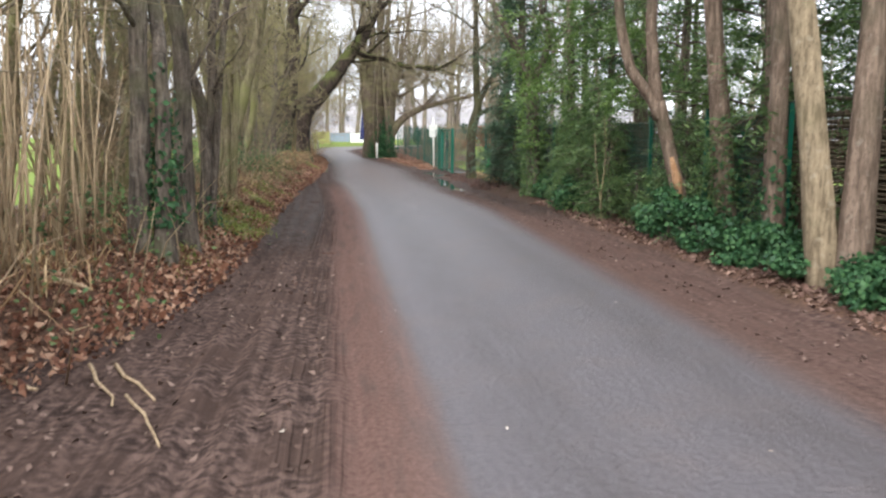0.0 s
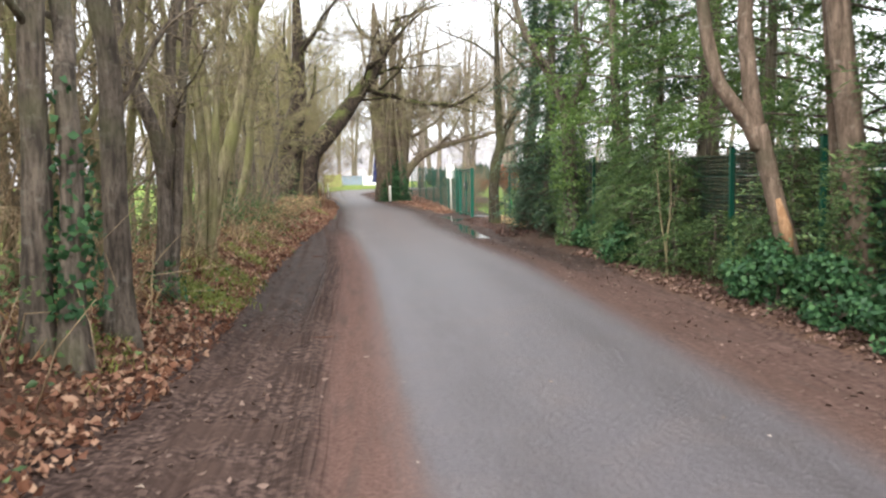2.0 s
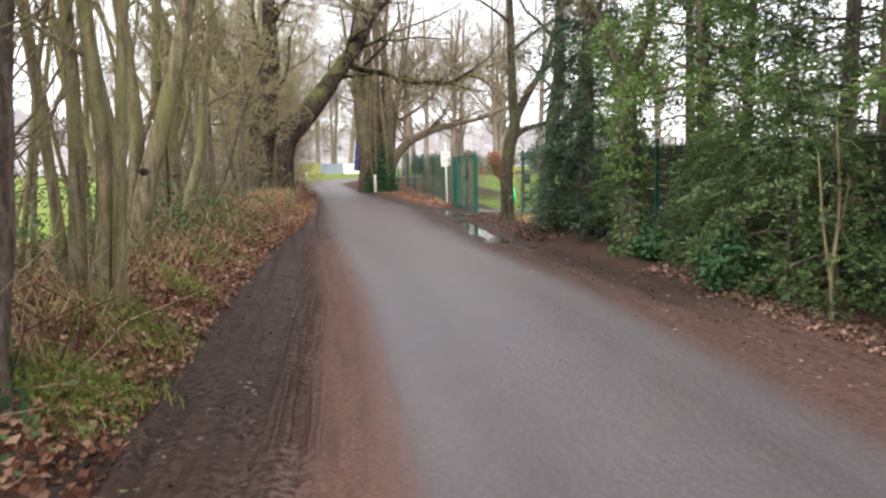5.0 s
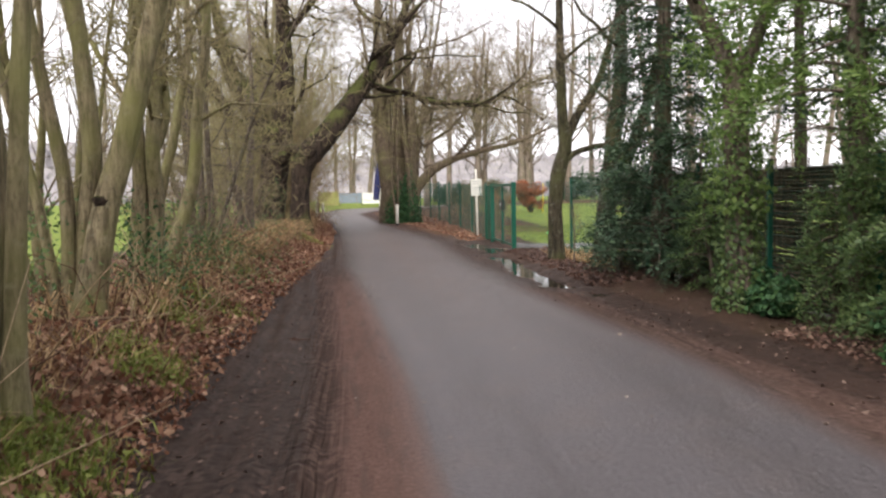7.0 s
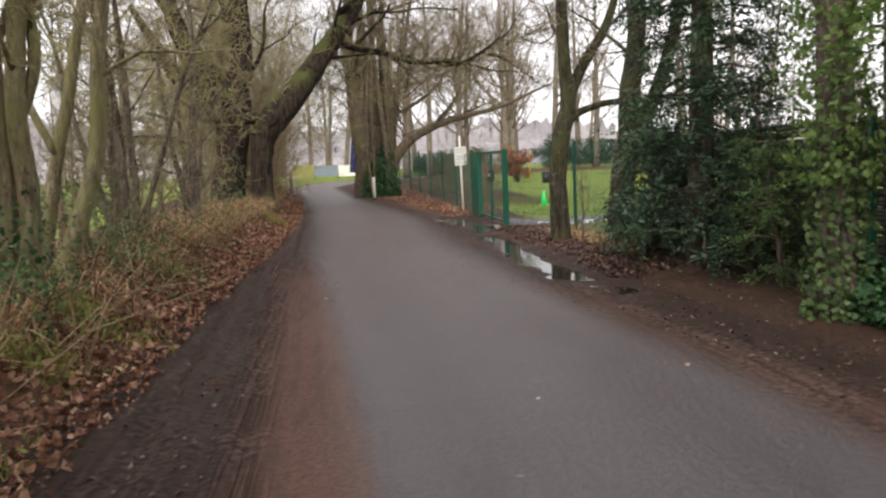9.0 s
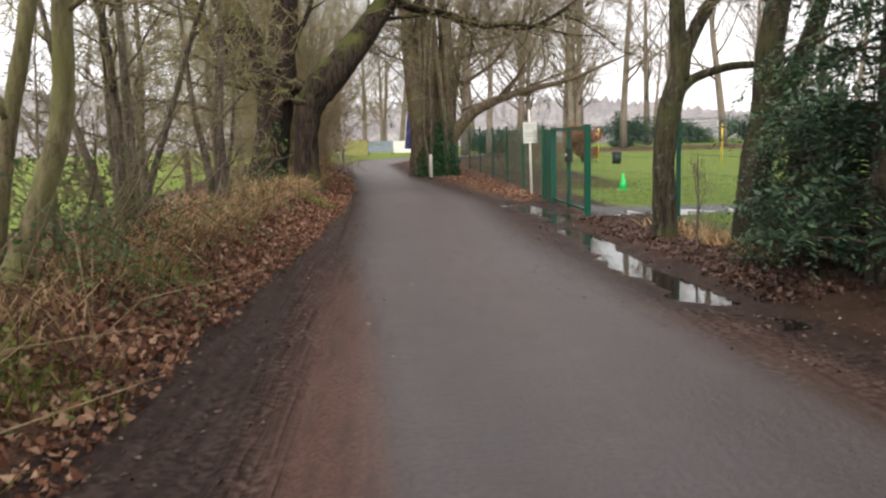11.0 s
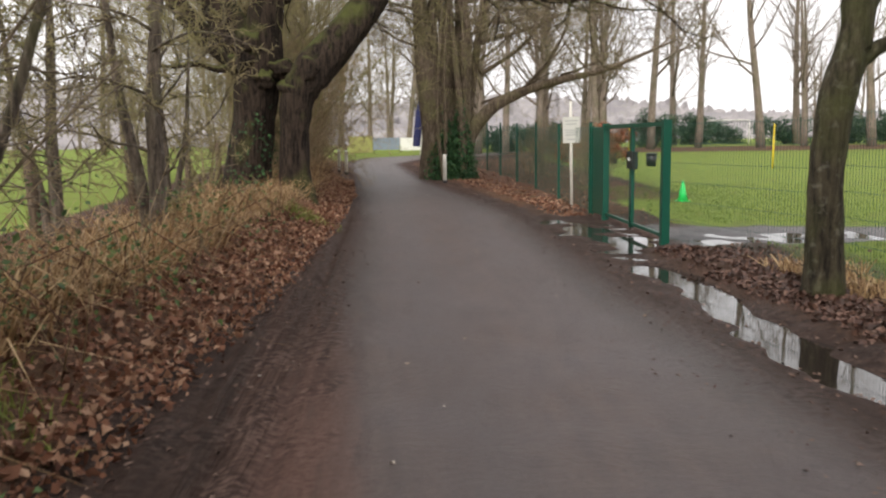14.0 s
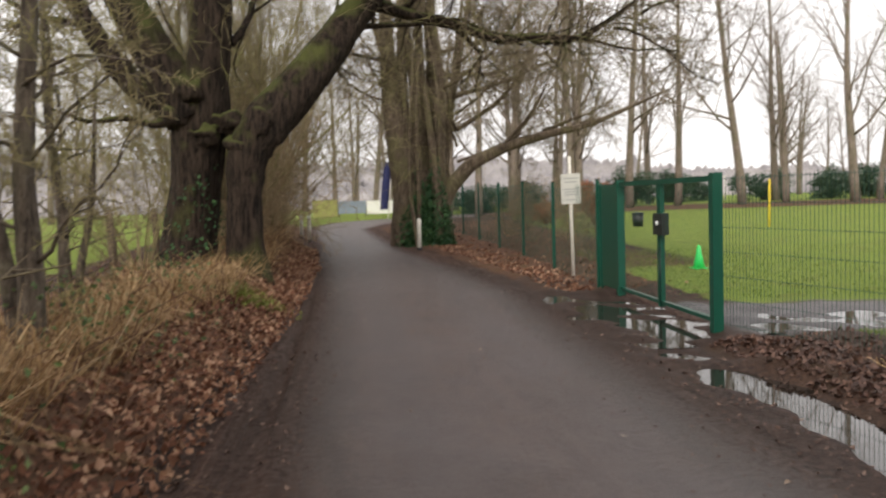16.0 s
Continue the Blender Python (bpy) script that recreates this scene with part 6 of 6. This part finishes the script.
# distant wooded hills, with the haze painted into their colour
def hills(name, radius, tall, a0, a1, seed, label):
    """A ridge whose skin is broken into the crowns of many trees."""
    rng = np.random.default_rng(seed)
    n = 900
    ang = np.linspace(a0, a1, n)
    prof = tall * (0.62 + 0.25 * np.sin(ang * 3 + seed) + 0.13 * np.sin(ang * 11 + 2 * seed))
    rows = []
    for f, up in [(0, -0.2), (0.02, 0.1)] + [(0.06 + 0.05 * k, 0.2 + 0.8 * math.sin(k / 9 * 1.57)) for k in range(10)] + [(1.0, 0.8)]:
        r = radius * (1 + 0.5 * f) + rng.normal(0, tall * 0.06, n)
        z = prof * up + np.abs(rng.normal(0, tall * 0.075, n)) * (up > 0) + (np.repeat(rng.uniform(0, 1, n // 6), 6) ** 3) * tall * 0.14 * (up > 0.3)
        rows.append(np.stack([r * np.sin(ang), r * np.cos(ang), z], -1))
    idx = np.arange(len(rows) * n).reshape(len(rows), n)
    g = Geo()
    g.add(np.concatenate(rows), np.stack([idx[:-1, :-1], idx[:-1, 1:], idx[1:, 1:], idx[1:, :-1]], -1).reshape(-1, 4))
    tagged(part(name, g, HAZY_WOOD), label, "hill", kind="structure")


hills("backdrop_hill", 330, 24, -1.5, 1.5, 3, "wooded hill in the distance, painted pale grey-brown for haze")
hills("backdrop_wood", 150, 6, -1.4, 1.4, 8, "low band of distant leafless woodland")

# ---- undergrowth and litter ----
def scatter(seed, n, x_of, y0, y1):
    rng = np.random.default_rng(seed)
    y = rng.uniform(y0, y1, n)
    x = x_of(y, rng)
    return rng, np.stack([x, y, height(x, y)], -1)


def stuff(name, g, mat, label, category):
    tagged(part(name, g, mat), label, category, kind="stuff")


rng, p = scatter(501, 30000, lambda y, r: edge(MUD_LEFT, y) + 0.25 - r.gamma(2.0, 0.42, len(y)), 0.5, 50)
p[:, 2] += rng.uniform(0.005, 0.09, len(p))
g = Geo()
g.leaves(p, 0.068 * rng.uniform(0.6, 1.35, len(p)), rng, 0.42, 0.7)
stuff("leaf_litter", g, DEAD_LEAF, "brown fallen leaves covering the bank", "fallen leaves")
cane = Geo()
for k in range(230):
    x0, y0 = 0.0, rng.uniform(2, 48)
    x0 = float(edge(MUD_LEFT, y0)) - 0.5 - abs(rng.normal(0, 0.7))
    z0, a, l = drop(x0, y0), rng.uniform(0, 6.283), rng.uniform(0.4, 1.1)
    dx, dy = math.cos(a) * l, math.sin(a) * l
    cane.tube([(x0, y0, z0 - 0.03), (x0 + dx * 0.2, y0 + dy * 0.2, z0 + l * 0.45), (x0 + dx * 0.55, y0 + dy * 0.55, z0 + l * 0.6), (x0 + dx * 0.9, y0 + dy * 0.9, z0 + l * 0.35), (x0 + dx, y0 + dy, z0 + 0.12)], [0.006, 0.0055, 0.005, 0.004, 0.002], 4)
stuff("bramble_canes", cane, CANE, "arching dark red-brown bramble canes on the bank", "bramble")
rng, p = scatter(502, 4600, lambda y, r: edge(RIGHT_EDGE, y) + 1.25 + r.gamma(1.6, 0.32, len(y)), 2, 19.5)
p[:, 2] += rng.uniform(0.005, 0.035, len(p))
g = Geo()
g.leaves(p, 0.068, rng, 0.6, 0.7)
stuff("leaf_litter", g, DULL_LEAF, "dull brown fallen leaves at the hedge foot", "fallen leaves")
g = Geo()
wet_bank = Geo()
rng, p = scatter(503, 4200, lambda y, r: 3.62 + r.gamma(2.0, 0.3, len(y)), 24.5, 33)
p[:, 2] += rng.uniform(0.005, 0.03, len(p))
wet_bank.leaves(p, 0.066, rng, 0.5, 0.7)
stuff("wet_leaves", wet_bank, WET_LEAF, "dark wet fallen leaves heaped by the puddle", "fallen leaves")
rng, p = scatter(504, 3200, lambda y, r: edge(RIGHT_EDGE, y) + 1.0 + r.gamma(2.0, 0.35, len(y)), 38.5, 60)
p[:, 2] += rng.uniform(0.005, 0.03, len(p))
g.leaves(p, 0.085, rng, 0.55, 0.7)
stuff("leaf_litter", g, DEAD_LEAF, "red-brown fallen leaves along the lane fence", "fallen leaves")
rng, p = scatter(509, 1900, lambda y, r: edge(MUD_LEFT, y) + 1.1 * r.uniform(0, 1, len(y)) ** 1.5 - 0.1, 1, 34)
p[:, 2] += 0.012
g = Geo()
g.leaves(p, 0.045, rng, 0.8, 0.6)
rng, p = scatter(510, 2600, lambda y, r: edge(RIGHT_EDGE, y) + 0.3 + r.uniform(0, 2.0, len(y)), 2, 34)
p[:, 2] += 0.01
g.leaves(p, 0.05, rng, 0.8, 0.6)
rng, p = scatter(512, 380, lambda y, r: r.uniform(-2.5, -0.2, len(y)), 2, 10)
p[:, 2] += 0.012
g.leaves(p, 0.06, rng, 0.6, 0.65)
rng, p = scatter(513, 800, lambda y, r: edge(RIGHT_EDGE, y) - 0.7 + 1.4 * r.uniform(0, 1, len(y)) ** 0.7, 22, 44)
p[:, 2] += 0.01
g.leaves(p, 0.034, rng, 0.85, 0.6)
stuff("trodden_leaves", g, TRODDEN, "muddy trodden leaf scraps on the verge", "fallen leaves")
rng, p = scatter(505, 130, lambda y, r: r.uniform(-1.2, 4.0, len(y)), 1, 45)
p[:, 2] += 0.012
g = Geo()
g.leaves(p, 0.05, rng, 0.85, 0.6)
stuff("stray_leaves", g, PALE_SCRAP, "odd pale leaves scattered on the lane", "fallen leaves")
g = Geo()


def tufts(seed, n, each, x_of, y0, y1, tall, lean):
    """Grass in loose tufts, each blade bent its own way."""
    r, c = scatter(seed, n, x_of, y0, y1)
    q = np.repeat(c, each, 0) + np.concatenate([r.normal(0, 0.09, (n * each, 2)), np.zeros((n * each, 1))], 1)
    q[:, 2] = height(q[:, 0], q[:, 1])
    g.blades(q, tall * np.repeat(r.uniform(0.5, 1.3, n), each), r, lean, 0.0095)


tufts(506, 760, 13, lambda y, r: edge(MUD_LEFT, y) - 0.75 - np.abs(r.normal(0, 0.7, len(y))), 25, 52, 0.55, 1.1)
tufts(507, 240, 12, lambda y, r: edge(MUD_LEFT, y) - 0.6 - np.abs(r.normal(0, 0.8, len(y))), 0, 26, 0.38, 1.3)
tufts(508, 70, 14, lambda y, r: 4.5 + np.abs(r.normal(0, 0.3, len(y))), 26.5, 31, 0.28, 0.8)
stuff("dry_grass", g, DRY_GRASS, "tangled dry tan grass on the bank", "grass")


def weed_patch(seed, x, y, n, r):
    rng = np.random.default_rng(seed)
    pos = np.stack([x + rng.normal(0, r, n), y + rng.normal(0, r * 1.4, n)], -1)
    pos = np.concatenate([pos, height(pos[:, 0], pos[:, 1])[:, None] + rng.uniform(0.03, 0.22, (n, 1))], 1)
    return rng, pos


g = Geo()
for k, (x, y, n, r) in enumerate([(-1.95, 13.6, 420, 0.26), (-2.05, 15.6, 360, 0.28), (-1.95, 18.2, 190, 0.2), (-2.1, 10.0, 60, 0.2), (-2.15, 22.0, 120, 0.25), (-1.8, 36.9, 240, 0.22), (-2.2, 25.5, 90, 0.25), (-2.2, 20.3, 120, 0.2)]):
    rng, p = weed_patch(600 + k, x, y, n, r)
    p = np.repeat(p, 4, 0) + np.concatenate([rng.normal(0, 0.05, (len(p) * 4, 2)), np.zeros((len(p) * 4, 1))], 1)
    p[:, 2] = height(p[:, 0], p[:, 1])
    g.blades(p, 0.17, rng, 0.7, 0.007)
    g.leaves(p[::9] + np.array([0, 0, 0.1]), 0.06, rng, 0.5, 0.5)
stuff("weeds", g, WEED, "low bright green weeds and moss on the bank", "weeds")
g = Geo()
for k, (x, y, n, r) in enumerate([(-2.4, 21.0, 420, 0.25), (-2.3, 24.2, 620, 0.35), (-2.6, 9.0, 420, 0.35), (-2.5, 26.6, 260, 0.3), (-2.8, 16.4, 260, 0.3), (-2.0, 28.2, 160, 0.3), (-2.2, 31.4, 200, 0.35), (-2.1, 34.2, 120, 0.3), (-2.0, 6.6, 90, 0.3), (-1.9, 11.6, 90, 0.3)]
                              + [(-3.2 - 0.45 * (i % 2), 15.5 + 1.25 * i, 330, 0.42) for i in range(11)]):
    rng, p = weed_patch(640 + k, x, y, n, r)
    p[:, 2] += rng.uniform(0, 0.55 if k < 10 else 1.1, len(p))
    g.leaves(p, 0.06, rng, 0.3, 0.6)
stuff("bramble", g, HEDGE, "low tangled bramble leaves on the bank", "bramble")
g = Geo()
rng, p = scatter(511, 16000, lambda y, r: 5.0 + r.gamma(1.6, 2.2, len(y)), 26.5, 46)
on_path = (p[:, 1] > 33.0 - 0.1 * (p[:, 0] - 4)) & (p[:, 1] < 36.7 - 0.16 * (p[:, 0] - 4))
p = p[~on_path]
g.blades(p, 0.07, rng, 0.6, 0.006)
stuff("field_grass", g, FIELD_GRASS, "short wet grass at the playing field edge", "grass")
rng = np.random.default_rng(700)
tan = Geo()
for k in range(210):
    x, y = rng.uniform(-4.2, -2.4), rng.uniform(3.6, 9.4)
    z = drop(x, y)
    a = rng.normal(0, 0.16, 2)
    tan.tube([(x, y, z - 0.05), (x + a[0] * 0.6, y + a[1] * 0.6, z + 1.0), (x + a[0] * 1.6 + rng.normal(0, 0.1), y + a[1] * 2, z + rng.uniform(1.8, 3.4))], [rng.uniform(0.008, 0.022), 0.012, 0.004], 5)
for k in range(190):
    x, y = rng.uniform(-3.2, -1.8), rng.uniform(4.0, 30)
    z = drop(x, y)
    a = rng.normal(0, 0.5, 2)
    tan.tube([(x, y, z - 0.02), (x + a[0] * 0.4, y + a[1] * 0.4, z + 0.45), (x + a[0], y + a[1], z + rng.uniform(0.4, 1.1))], [0.007, 0.005, 0.002], 4)
stuff("dry_stems", tan, TWIG_DRY, "pale dry stems standing along the bank", "stems")


def fallen_stick(x, y, length, yaw, r):
    pale = length > 0.42
    root = thing("fallen_stick", "pale broken stick lying on the mud" if pale else "short dark twig lying on the mud", "stick", pose(x, y, drop(x, y) + r, 0, 0, yaw), "fallen sticks")
    g = Geo()
    srng = np.random.default_rng(int(y * 100))
    n = 6
    g.tube([(length * (k / (n - 1) - 0.5), srng.normal(0, 0.012), srng.uniform(0, 0.015)) for k in range(n)], [r * (1 - 0.6 * k / n) for k in range(n)], 6)
    part("stick", g, TWIG_DRY if pale else CANE, root)


for args in [(-1.42, 5.55, 0.95, -61, 0.017), (-1.59, 5.45, 1.0, -65, 0.015), (-1.18, 4.8, 1.0, -67, 0.013), (-2.5, 7.4, 1.3, -48, 0.026), (-2.7, 8.3, 1.0, -58, 0.016), (-2.1, 5.5, 0.45, -40, 0.02), (-0.3, 11.55, 0.24, 8, 0.008), (-1.35, 11.4, 0.3, -30, 0.008), (-0.75, 20.4, 0.35, 5, 0.008), (-2.1, 13.2, 0.8, 20, 0.012)]:
    fallen_stick(*args)
